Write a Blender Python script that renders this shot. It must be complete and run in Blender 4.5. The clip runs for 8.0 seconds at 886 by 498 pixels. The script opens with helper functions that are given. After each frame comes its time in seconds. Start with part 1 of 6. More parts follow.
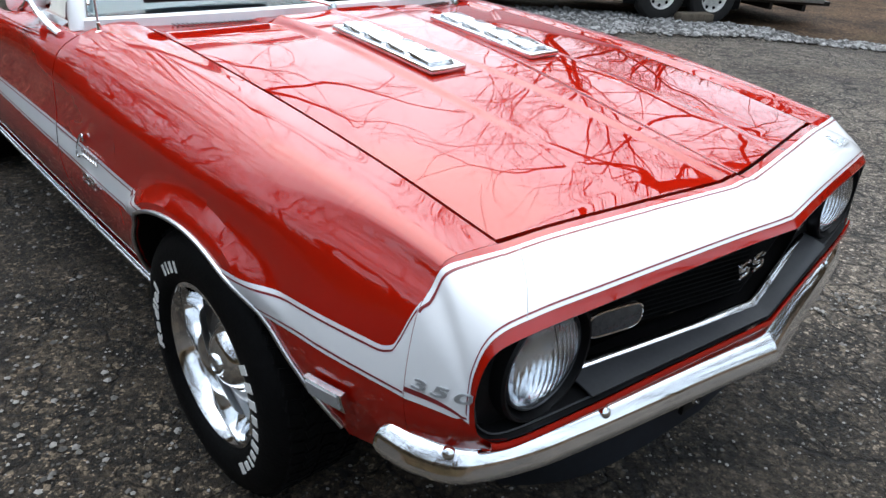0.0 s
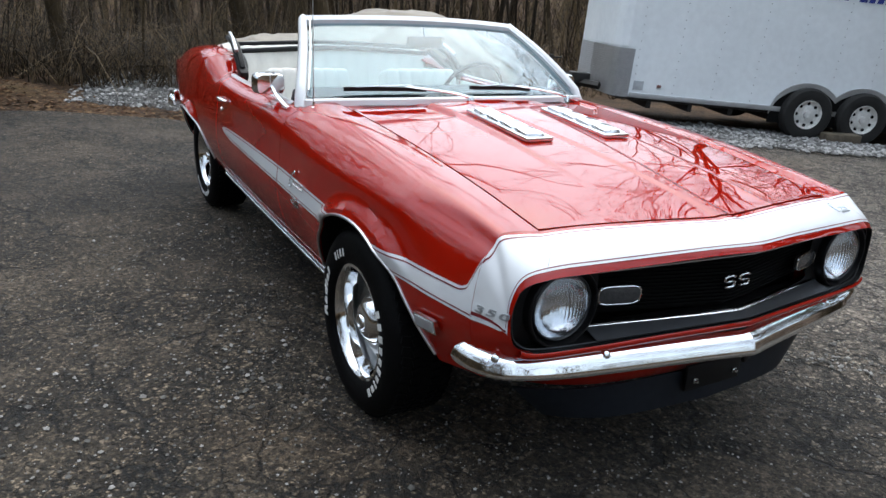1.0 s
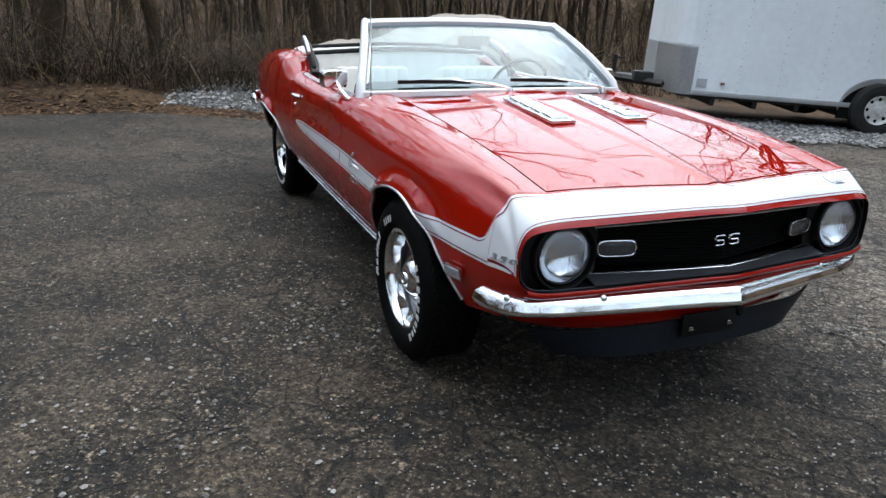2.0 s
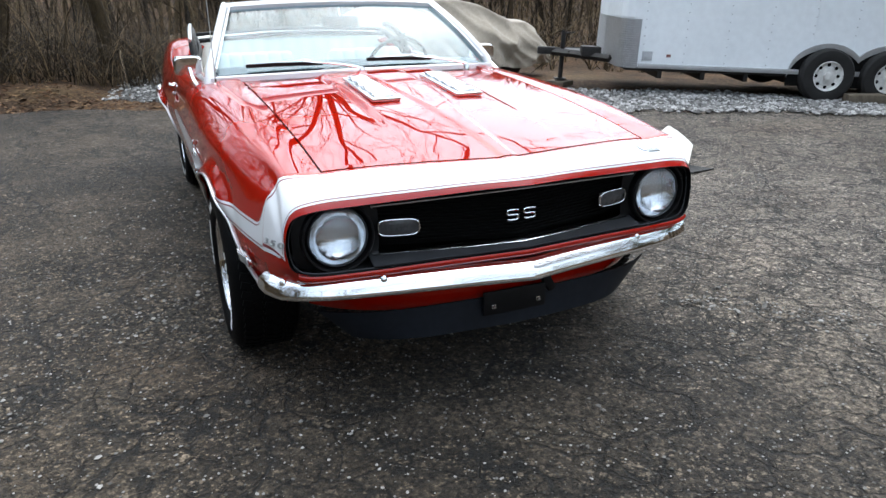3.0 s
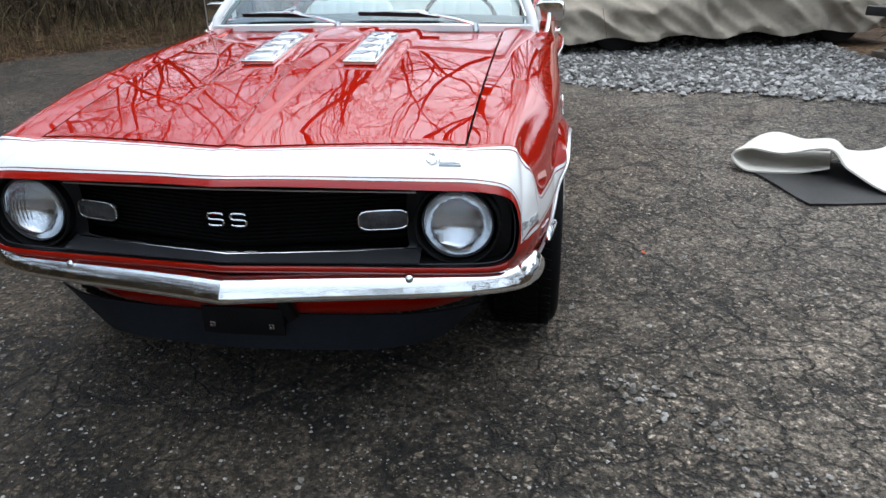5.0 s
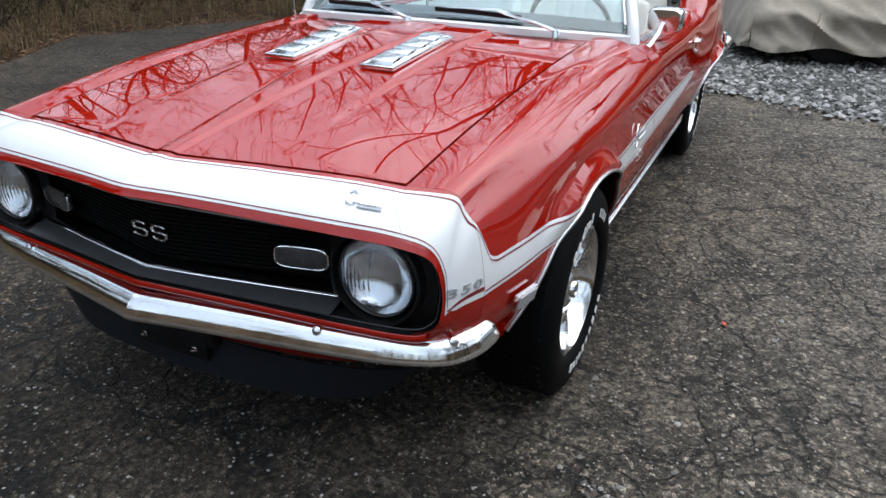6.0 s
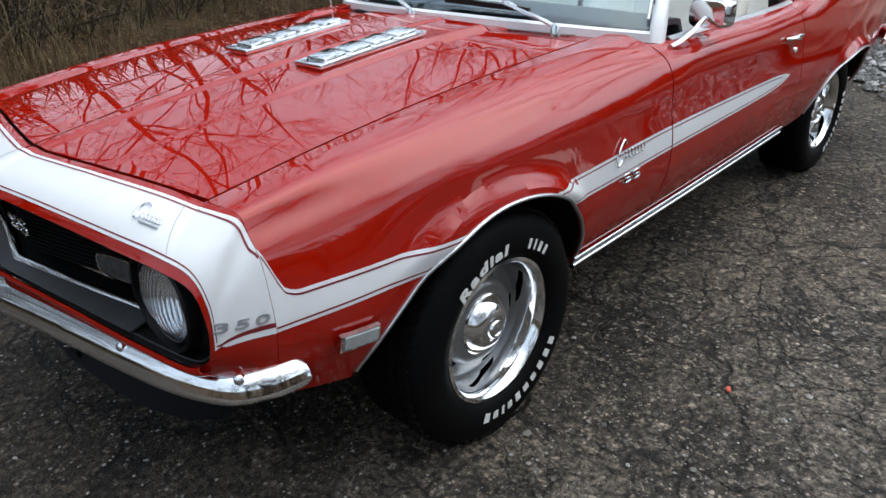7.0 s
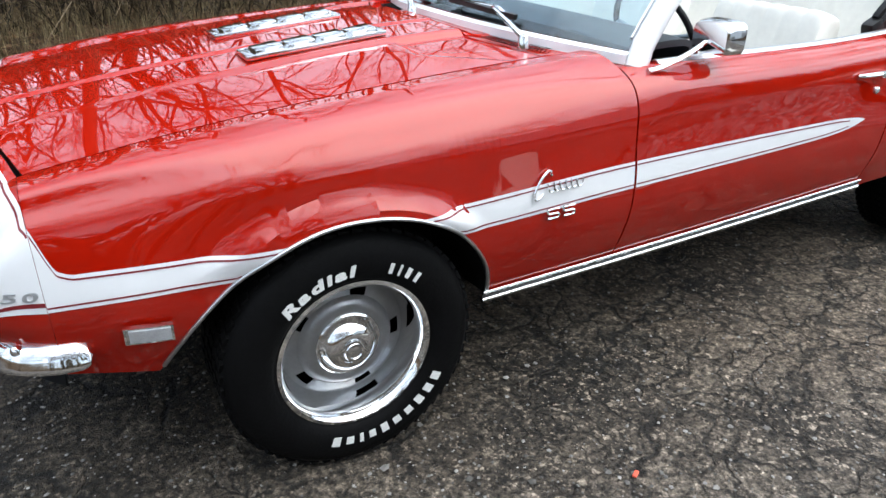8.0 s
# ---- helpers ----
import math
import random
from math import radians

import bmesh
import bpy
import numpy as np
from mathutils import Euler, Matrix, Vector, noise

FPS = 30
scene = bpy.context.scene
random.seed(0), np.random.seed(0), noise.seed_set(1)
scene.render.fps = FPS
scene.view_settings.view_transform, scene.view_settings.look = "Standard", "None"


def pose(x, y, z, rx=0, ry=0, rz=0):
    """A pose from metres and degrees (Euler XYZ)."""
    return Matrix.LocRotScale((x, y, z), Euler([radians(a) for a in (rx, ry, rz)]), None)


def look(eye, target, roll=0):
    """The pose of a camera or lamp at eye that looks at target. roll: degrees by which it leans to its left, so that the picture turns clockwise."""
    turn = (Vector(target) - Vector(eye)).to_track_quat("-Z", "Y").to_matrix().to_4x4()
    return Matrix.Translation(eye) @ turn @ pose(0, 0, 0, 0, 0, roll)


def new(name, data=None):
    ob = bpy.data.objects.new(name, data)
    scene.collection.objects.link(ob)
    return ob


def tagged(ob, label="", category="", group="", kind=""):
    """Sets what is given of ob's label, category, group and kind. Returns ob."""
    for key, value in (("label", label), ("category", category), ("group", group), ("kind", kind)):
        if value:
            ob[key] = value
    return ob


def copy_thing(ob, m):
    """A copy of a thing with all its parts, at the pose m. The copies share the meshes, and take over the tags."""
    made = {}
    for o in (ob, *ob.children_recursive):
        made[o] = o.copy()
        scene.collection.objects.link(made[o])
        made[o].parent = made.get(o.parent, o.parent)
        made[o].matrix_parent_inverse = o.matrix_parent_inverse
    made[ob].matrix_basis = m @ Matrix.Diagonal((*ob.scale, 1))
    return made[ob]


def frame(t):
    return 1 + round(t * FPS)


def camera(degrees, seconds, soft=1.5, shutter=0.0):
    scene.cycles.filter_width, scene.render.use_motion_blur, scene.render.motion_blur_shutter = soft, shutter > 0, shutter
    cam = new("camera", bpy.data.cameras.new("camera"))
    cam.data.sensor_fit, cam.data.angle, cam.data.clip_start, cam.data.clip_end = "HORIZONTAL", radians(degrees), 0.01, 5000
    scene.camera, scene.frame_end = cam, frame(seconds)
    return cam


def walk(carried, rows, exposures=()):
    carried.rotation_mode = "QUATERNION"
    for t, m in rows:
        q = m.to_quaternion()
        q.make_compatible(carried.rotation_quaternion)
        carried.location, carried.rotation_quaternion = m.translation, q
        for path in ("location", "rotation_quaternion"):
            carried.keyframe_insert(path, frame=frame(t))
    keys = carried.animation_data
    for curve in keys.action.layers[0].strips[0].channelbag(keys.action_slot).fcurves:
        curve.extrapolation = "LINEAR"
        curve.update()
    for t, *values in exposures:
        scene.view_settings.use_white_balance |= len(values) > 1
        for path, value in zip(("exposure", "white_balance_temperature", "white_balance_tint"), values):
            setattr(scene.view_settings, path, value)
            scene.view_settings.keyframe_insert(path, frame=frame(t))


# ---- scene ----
# ---------- camera and its walk ----------
cam = camera(63.2, 8.0)
PATH = [
    (0, (1.344, -1.416, 1.348), (0.05, -0.189, 0.441), 3.2),
    (0.5, (1.709, -1.611, 1.383), (0.221, -0.516, 0.617), 4.3),
    (1, (2.091, -1.75, 1.385), (0.455, -0.803, 0.732), 3.4),
    (1.5, (2.386, -1.827, 1.417), (0.681, -0.958, 0.834), 2.8),
    (1.7, (2.466, -1.844, 1.405), (0.747, -1.018, 0.802), 2.6),
    (2.8, (2.702, -1.304, 1.337), (0.961, -0.628, 0.625), 0.6),
    (3, (2.767, -1.121, 1.356), (1.042, -0.38, 0.669), -0.5),
    (3.5, (2.692, -0.665, 1.341), (0.946, -0.01, 0.618), -0.7),
    (4, (2.645, -0.141, 1.321), (0.805, 0.224, 0.629), 1.9),
    (4.2, (2.595, 0.13, 1.313), (0.742, 0.315, 0.584), -1.1),
    (5.3, (2.357, 0.97, 1.338), (0.58, 0.555, 0.521), -0.2),
    (5.5, (2.242, 1.083, 1.345), (0.505, 0.537, 0.517), -0.9),
    (6, (1.936, 1.327, 1.362), (0.3, 0.547, 0.516), 1.0),
    (6.5, (1.646, 1.643, 1.35), (0.203, 0.575, 0.469), -1.2),
    (7, (1.27, 1.865, 1.349), (-0.037, 0.63, 0.473), -1.3),
    (7.5, (0.915, 2.033, 1.325), (-0.227, 0.657, 0.428), -2.3),
    (8, (0.544, 2.259, 1.351), (-0.337, 0.699, 0.461), 0.4),
]
walk(cam, [(t, look(eye, target, roll)) for t, eye, target, roll in PATH],
     exposures=[(0, 1.65), (0.5, 1.55), (1.0, 1.42), (1.5, 1.38), (3.0, 1.80), (3.5, 1.78), (4.0, 1.54), (5.5, 1.45), (6.0, 1.35), (6.5, 1.15), (7.0, 1.15), (7.5, 1.45), (8.0, 1.85)])

# ---------- overcast sky and a broad weak sun ----------
SUN_EL, SUN_ROT = radians(66), radians(-52)
world = bpy.data.worlds.new("overcast_sky")
scene.world = world
world.use_nodes = True
wn = world.node_tree.nodes
wl = world.node_tree.links
sky = wn.new("ShaderNodeTexSky")
sky.sky_type = "NISHITA"
sky.sun_disc = False
sky.sun_elevation, sky.sun_rotation = SUN_EL, SUN_ROT
sky.air_density, sky.dust_density, sky.ozone_density = 1.0, 3.0, 1.0
grey = wn.new("ShaderNodeHueSaturation")
grey.inputs["Saturation"].default_value = 0.32
wl.new(sky.outputs[0], grey.inputs["Color"])
tint = wn.new("ShaderNodeMix")
tint.data_type, tint.blend_type = "RGBA", "MULTIPLY"
tint.inputs[0].default_value = 1.0
tint.inputs[7].default_value = (0.90, 1.0, 1.07, 1)
wl.new(grey.outputs[0], tint.inputs[6])
way = wn.new("ShaderNodeTexCoord")
axis = wn.new("ShaderNodeSeparateXYZ")
wl.new(way.outputs["Generated"], axis.inputs[0])
dome = wn.new("ShaderNodeMapRange")
dome.inputs["From Min"].default_value, dome.inputs["From Max"].default_value = 0.0, 1.0
dome.inputs["To Min"].default_value, dome.inputs["To Max"].default_value = 0.70, 1.50
wl.new(axis.outputs["Z"], dome.inputs["Value"])
overcast = wn.new("ShaderNodeVectorMath")
overcast.operation = "SCALE"
wl.new(tint.outputs[2], overcast.inputs[0])
wl.new(dome.outputs[0], overcast.inputs["Scale"])
cloud = wn.new("ShaderNodeVectorMath")      # cloud spreads the glow round the sun evenly
cloud.operation = "MINIMUM"
cloud.inputs[1].default_value = (8.0, 8.3, 8.6)
wl.new(overcast.outputs[0], cloud.inputs[0])
wl.new(cloud.outputs[0], wn["Background"].inputs["Color"])
wn["Background"].inputs["Strength"].default_value = 0.15
sun = new("sun", bpy.data.lights.new("sun", "SUN"))
sun.data.energy, sun.data.angle, sun.data.color = 0.50, radians(105), (1.0, 0.97, 0.93)
sun.matrix_world = look((0, 0, 0), (-math.sin(SUN_ROT) * math.cos(SUN_EL), -math.cos(SUN_ROT) * math.cos(SUN_EL), -math.sin(SUN_EL)))

# ---------- mesh helpers ----------
def ease(a, b, t):
    t = min(1.0, max(0.0, (t - a) / (b - a)))
    return t * t * (3 - 2 * t)


def keyed(x, keys):
    """A smooth value at x between (x, value) keys in rising order."""
    if x <= keys[0][0]:
        return keys[0][1]
    if x >= keys[-1][0]:
        return keys[-1][1]
    n = len(keys)
    slope = []
    for i in range(n):
        lo, hi = max(0, i - 1), min(n - 1, i + 1)
        slope.append((keys[hi][1] - keys[lo][1]) / (keys[hi][0] - keys[lo][0]))
    for i in range(n - 1):
        (x0, v0), (x1, v1) = keys[i], keys[i + 1]
        if x <= x1:
            h = x1 - x0
            t = (x - x0) / h
            return ((2 * t ** 3 - 3 * t * t + 1) * v0 + (t ** 3 - 2 * t * t + t) * h * slope[i]
                    + (3 * t * t - 2 * t ** 3) * v1 + (t ** 3 - t * t) * h * slope[i + 1])


def spline(points, t):
    """A point on the smooth curve through points, t from 0 to 1."""
    n = len(points) - 1
    f = min(n - 1e-6, max(0.0, t * n))
    i = int(f)
    t = f - i
    p1, p2 = Vector(points[i]), Vector(points[i + 1])
    p0 = Vector(points[i - 1]) if i else p1 * 2 - p2
    p3 = Vector(points[i + 2]) if i + 2 <= n else p2 * 2 - p1
    return 0.5 * (2 * p1 + (p2 - p0) * t + (2 * p0 - 5 * p1 + 4 * p2 - p3) * t * t + (3 * p1 - p0 - 3 * p2 + p3) * t ** 3)


def part(name, bm, material, parent=None, label="", smooth=35):
    """Links a bmesh as one mesh object, under a thing or a part."""
    me = bpy.data.meshes.new(name)
    bm.to_mesh(me)
    bm.free()
    me.materials.append(material)
    if smooth:
        me.shade_smooth()
        me.set_sharp_from_angle(angle=radians(smooth))
    ob = new(name, me)
    if parent:
        ob.parent = parent
    return tagged(ob, label)


def empty(name, label, category, group="", m=None):
    ob = new(name)
    ob.empty_display_size = 0.2
    if m:
        ob.matrix_basis = m
    return tagged(ob, label, category, group)


def sheet(nu, nv, fn, thick=0.0, closed=False):
    """A grid surface fn(u, v) for u, v in 0..1; with a thickness it becomes a shell (the far side lies against the normal)."""
    bm = bmesh.new()
    cols = nu if closed else nu + 1
    vs = [[bm.verts.new(fn(i / nu, j / nv)) for j in range(nv + 1)] for i in range(cols)]
    for i in range(nu):
        for j in range(nv):
            a, b = vs[i], vs[(i + 1) % cols]
            q = (a[j], b[j], b[j + 1], a[j + 1])
            if len({tuple(round(c, 6) for c in v.co) for v in q}) > 2:
                bm.faces.new(q)
    bmesh.ops.remove_doubles(bm, verts=bm.verts, dist=1e-5)
    if thick:
        bm.normal_update()
        bmesh.ops.solidify(bm, geom=bm.faces[:], thickness=thick)
    bmesh.ops.recalc_face_normals(bm, faces=bm.faces)
    return bm


def mirrored(bm):
    b2 = bm.copy()
    for v in b2.verts:
        v.co.y = -v.co.y
    bmesh.ops.reverse_faces(b2, faces=b2.faces)
    return b2


def box(sx, sy, sz, bevel=0.0, at=(0, 0, 0), m=None, segs=2):
    bm = bmesh.new()
    bmesh.ops.create_cube(bm, size=1.0)
    for v in bm.verts:
        v.co = Vector((v.co.x * sx, v.co.y * sy, v.co.z * sz))
    if bevel:
        bmesh.ops.bevel(bm, geom=bm.edges[:], offset=bevel, segments=segs, affect="EDGES", profile=0.6)
    mm = Matrix.Translation(at) @ (m if m else Matrix())
    bmesh.ops.transform(bm, matrix=mm, verts=bm.verts)
    return bm


def join(*bms):
    out = bmesh.new()
    for b in bms:
        me = bpy.data.meshes.new("tmp")
        b.to_mesh(me)
        b.free()
        out.from_mesh(me)
        bpy.data.meshes.remove(me)
    return out


def tube(points, radius, sides=8, samples=0, caps=True, flat=1.0, up=(0, 0, 1)):
    """A round bar along points (smoothed when samples is given); radius is a number or fn(t)."""
    if samples:
        points = [spline(points, i / samples) for i in range(samples + 1)]
    pts = [Vector(p) for p in points]
    n = len(pts)
    bm = bmesh.new()
    rings = []
    for i, p in enumerate(pts):
        d = (pts[min(n - 1, i + 1)] - pts[max(0, i - 1)]).normalized()
        ref = Vector(up) if abs(d.dot(Vector(up))) < 0.95 else Vector((1, 0, 0))
        s = d.cross(ref).normalized()
        w = s.cross(d).normalized()
        r = radius(i / max(1, n - 1)) if callable(radius) else radius
        rings.append([bm.verts.new(p + s * r * math.cos(a) + w * r * flat * math.sin(a))
                      for a in (2 * math.pi * k / sides for k in range(sides))])
    for a, b in zip(rings, rings[1:]):
        for k in range(sides):
            bm.faces.new((a[k], a[(k + 1) % sides], b[(k + 1) % sides], b[k]))
    if caps:
        bm.faces.new(rings[0][::-1])
        bm.faces.new(rings[-1])
    bmesh.ops.recalc_face_normals(bm, faces=bm.faces)
    return bm


def profile_bar(points, section, closed_section=True, up=(0, 0, 1)):
    """A bar with a constant section [(side, up)] along points."""
    pts = [Vector(p) for p in points]
    n = len(pts)
    bm = bmesh.new()
    rings = []
    for i, p in enumerate(pts):
        d = (pts[min(n - 1, i + 1)] - pts[max(0, i - 1)]).normalized()
        s = d.cross(Vector(up)).normalized()
        w = s.cross(d).normalized()
        rings.append([bm.verts.new(p + s * a + w * b) for a, b in section])
    m = len(section)
    for a, b in zip(rings, rings[1:]):
        for k in range(m if closed_section else m - 1):
            bm.faces.new((a[k], a[(k + 1) % m], b[(k + 1) % m], b[k]))
    if closed_section:
        bm.faces.new(rings[0][::-1])
        bm.faces.new(rings[-1])
    bmesh.ops.recalc_face_normals(bm, faces=bm.faces)
    return bm


def lathe(profile, sides=48, axis="y"):
    """Turns a profile of (radius, along) about an axis."""
    bm = bmesh.new()
    rings = []
    for k in range(sides):
        a = 2 * math.pi * k / sides
        ring = []
        for r, h in profile:
            c, s = r * math.cos(a), r * math.sin(a)
            ring.append(bm.verts.new({"y": (c, h, s), "z": (c, s, h), "x": (h, c, s)}[axis]))
        rings.append(ring)
    for k in range(sides):
        a, b = rings[k], rings[(k + 1) % sides]
        for j in range(len(profile) - 1):
            bm.faces.new((a[j], b[j], b[j + 1], a[j + 1]))
    bmesh.ops.remove_doubles(bm, verts=bm.verts, dist=1e-6)
    bmesh.ops.recalc_face_normals(bm, faces=bm.faces)
    return bm


def moved(bm, m):
    bmesh.ops.transform(bm, matrix=m, verts=bm.verts)
    return bm


def lettering(text, size, depth, bold=0.0):
    cu = bpy.data.curves.new("lettering", "FONT")
    cu.offset = bold
    cu.body, cu.size, cu.extrude, cu.align_x, cu.space_character = text, size, depth, "CENTER", 1.25
    ob = bpy.data.objects.new("lettering", cu)
    scene.collection.objects.link(ob)
    me = bpy.data.meshes.new_from_object(ob.evaluated_get(bpy.context.evaluated_depsgraph_get()))
    bpy.data.objects.remove(ob)
    bm = bmesh.new()
    bm.from_mesh(me)
    bpy.data.meshes.remove(me)
    return bm

# ---------- materials ----------
def mat(name, color, rough=0.5, metal=0.0, coat=0.0, spec=0.5, vary=0.0, scale=8.0, bump=0.0, bump_scale=60.0, second=None, sheen=0.0, trans=0.0, coat_rough=0.03):
    """A principled material with colour variation at two scales and a fine relief."""
    m = bpy.data.materials.new(name)
    m.use_nodes = True
    nt, n, l = m.node_tree, m.node_tree.nodes, m.node_tree.links
    b = n["Principled BSDF"]
    b.inputs["Base Color"].default_value = (*color, 1)
    b.inputs["Roughness"].default_value = rough
    b.inputs["Metallic"].default_value = metal
    b.inputs["Coat Weight"].default_value = coat
    b.inputs["Coat Roughness"].default_value = coat_rough
    b.inputs["Specular IOR Level"].default_value = spec
    b.inputs["Sheen Weight"].default_value = sheen
    b.inputs["Transmission Weight"].default_value = trans
    tc = n.new("ShaderNodeTexCoord")
    if vary or second:
        big, small = n.new("ShaderNodeTexNoise"), n.new("ShaderNodeTexNoise")
        big.inputs["Scale"].default_value, small.inputs["Scale"].default_value = scale, scale * 9
        big.inputs["Detail"].default_value = small.inputs["Detail"].default_value = 5
        mixn = n.new("ShaderNodeMix")
        mixn.inputs["Factor"].default_value = 0.5
        l.new(tc.outputs["Object"], big.inputs["Vector"])
        l.new(tc.outputs["Object"], small.inputs["Vector"])
        l.new(big.outputs["Fac"], mixn.inputs["A"])
        l.new(small.outputs["Fac"], mixn.inputs["B"])
        ramp = n.new("ShaderNodeValToRGB")
        ramp.color_ramp.elements[0].position, ramp.color_ramp.elements[1].position = 0.35, 0.65
        dark = second if second else tuple(c * (1 - vary) for c in color)
        ramp.color_ramp.elements[0].color = (*dark, 1)
        ramp.color_ramp.elements[1].color = (*(min(1, c * (1 + vary * 0.5)) for c in color), 1)
        l.new(mixn.outputs["Result"], ramp.inputs["Fac"])
        l.new(ramp.outputs["Color"], b.inputs["Base Color"])
    if bump:
        t = n.new("ShaderNodeTexNoise")
        t.inputs["Scale"].default_value, t.inputs["Detail"].default_value = bump_scale, 4
        l.new(tc.outputs["Object"], t.inputs["Vector"])
        bn = n.new("ShaderNodeBump")
        bn.inputs["Strength"].default_value, bn.inputs["Distance"].default_value = bump, 0.01
        l.new(t.outputs["Fac"], bn.inputs["Height"])
        l.new(bn.outputs["Normal"], b.inputs["Normal"])
    return m


RED = mat("red_car_paint", (0.345, 0.0072, 0.0016), 0.5, coat=1.0, vary=0.06, scale=1.5, spec=0.0, coat_rough=0.008)
RED.node_tree.nodes["Principled BSDF"].inputs["Coat IOR"].default_value = 1.62
WHITE_PAINT = mat("white_stripe_paint", (0.78, 0.79, 0.80), 0.3, coat=0.8, vary=0.03, scale=2)
PIN = mat("dark_red_pinstripe", (0.19, 0.010, 0.014), 0.35, coat=0.5)
CHROME = mat("chrome", (0.86, 0.87, 0.88), 0.06, 1.0, vary=0.03, scale=3, bump=0.02, bump_scale=18)
BRUSHED = mat("satin_bright_metal", (0.62, 0.63, 0.64), 0.28, 1.0, vary=0.1, scale=6)
GALVANIC = mat("dull_badge_metal", (0.46, 0.48, 0.50), 0.35, 0.6, vary=0.15, scale=40)
DULL = mat("wheel_silver", (0.55, 0.56, 0.57), 0.32, 0.75, vary=0.1, scale=10)
BLACK = mat("satin_black", (0.006, 0.006, 0.0065), 0.42, vary=0.3, scale=12, spec=0.2)
DEEP = mat("dark_recess", (0.005, 0.005, 0.005), 0.85, vary=0.3, spec=0.1)
GREY_BAR = mat("dark_grey_metal_trim", (0.036, 0.038, 0.042), 0.40, 0.2, vary=0.2, scale=14)
SPOILER = mat("weathered_black_plastic", (0.010, 0.0125, 0.017), 0.5, vary=0.3, scale=5, spec=0.2)
RUBBER = mat("tyre_rubber", (0.004, 0.004, 0.0042), 0.6, vary=0.3, scale=9, spec=0.07, bump=0.15, bump_scale=120)
LETTER = mat("white_tyre_lettering", (0.72, 0.72, 0.70), 0.6, vary=0.12, scale=30)
VINYL = mat("white_vinyl", (0.76, 0.74, 0.68), 0.42, vary=0.06, scale=5, bump=0.12, bump_scale=220)
TOPCLOTH = mat("folded_top_white", (0.62, 0.61, 0.58), 0.6, vary=0.1, scale=6)
DASH = mat("dark_dashboard", (0.03, 0.036, 0.042), 0.45, vary=0.2)

import functools

# ---------- the red convertible: x forward from the front axle, y to its left ----------
car = empty("convertible_car", "red vintage convertible with white nose stripe, top folded down", "car")

NOSE_X = 0.625          # where the fenders end and the nose cap begins
DOOR_F, DOOR_R, TAIL = -0.845, -2.02, -3.62
Y_BOTTOM = ((-3.6, 0.72), (-3.1, 0.80), (-2.0, 0.815), (-0.5, 0.815), (0.0, 0.82), (0.4, 0.79), (0.7, 0.73))
Z_BOTTOM = ((-3.6, 0.46), (-3.2, 0.40), (-2.2, 0.375), (-0.4, 0.345), (0.3, 0.36), (0.65, 0.41))
Y_WIDE = ((-3.6, 0.80), (-3.2, 0.865), (-2.6, 0.895), (-1.9, 0.875), (-0.9, 0.885), (-0.1, 0.878), (0.4, 0.845), (0.65, 0.80))
Z_WIDE = ((-3.6, 0.66), (-2.6, 0.64), (-1.0, 0.60), (0.0, 0.60), (0.65, 0.60))
Y_SHOULDER = ((-3.6, 0.775), (-2.7, 0.845), (-1.9, 0.84), (-0.9, 0.838), (-0.2, 0.838), (0.3, 0.815), (0.65, 0.782))
Z_SHOULDER = ((-3.6, 0.83), (-2.7, 0.84), (-1.9, 0.76), (-0.9, 0.79), (0.0, 0.775), (0.65, 0.735))
Y_CROWN = ((-3.6, 0.70), (-2.7, 0.745), (-2.1, 0.765), (-1.0, 0.772), (-0.85, 0.762), (-0.4, 0.748), (0.2, 0.742), (0.65, 0.735))
Z_CROWN = ((-3.6, 0.905), (-3.3, 0.975), (-2.75, 1.015), (-2.45, 0.995), (-2.1, 0.918), (-1.0, 0.917), (-0.6, 0.918), (0.0, 0.890), (0.4, 0.850), (0.65, 0.815))
Y_SEAM = ((-0.85, 0.628), (-0.2, 0.622), (0.62, 0.611))
Z_SEAM = ((-0.85, 0.948), (-0.4, 0.927), (0.0, 0.897), (0.35, 0.858), (0.62, 0.817))


CREASE = ((-2.0, 0.805), (-0.85, 0.818), (-0.3, 0.810), (0.0, 0.797), (0.5, 0.775))
FRONT_ARCH = (0.0, 0.455, 0.40, 0.688, 0.335)
REAR_ARCH = (-2.746, 0.42, 0.40, 0.650, 0.345)


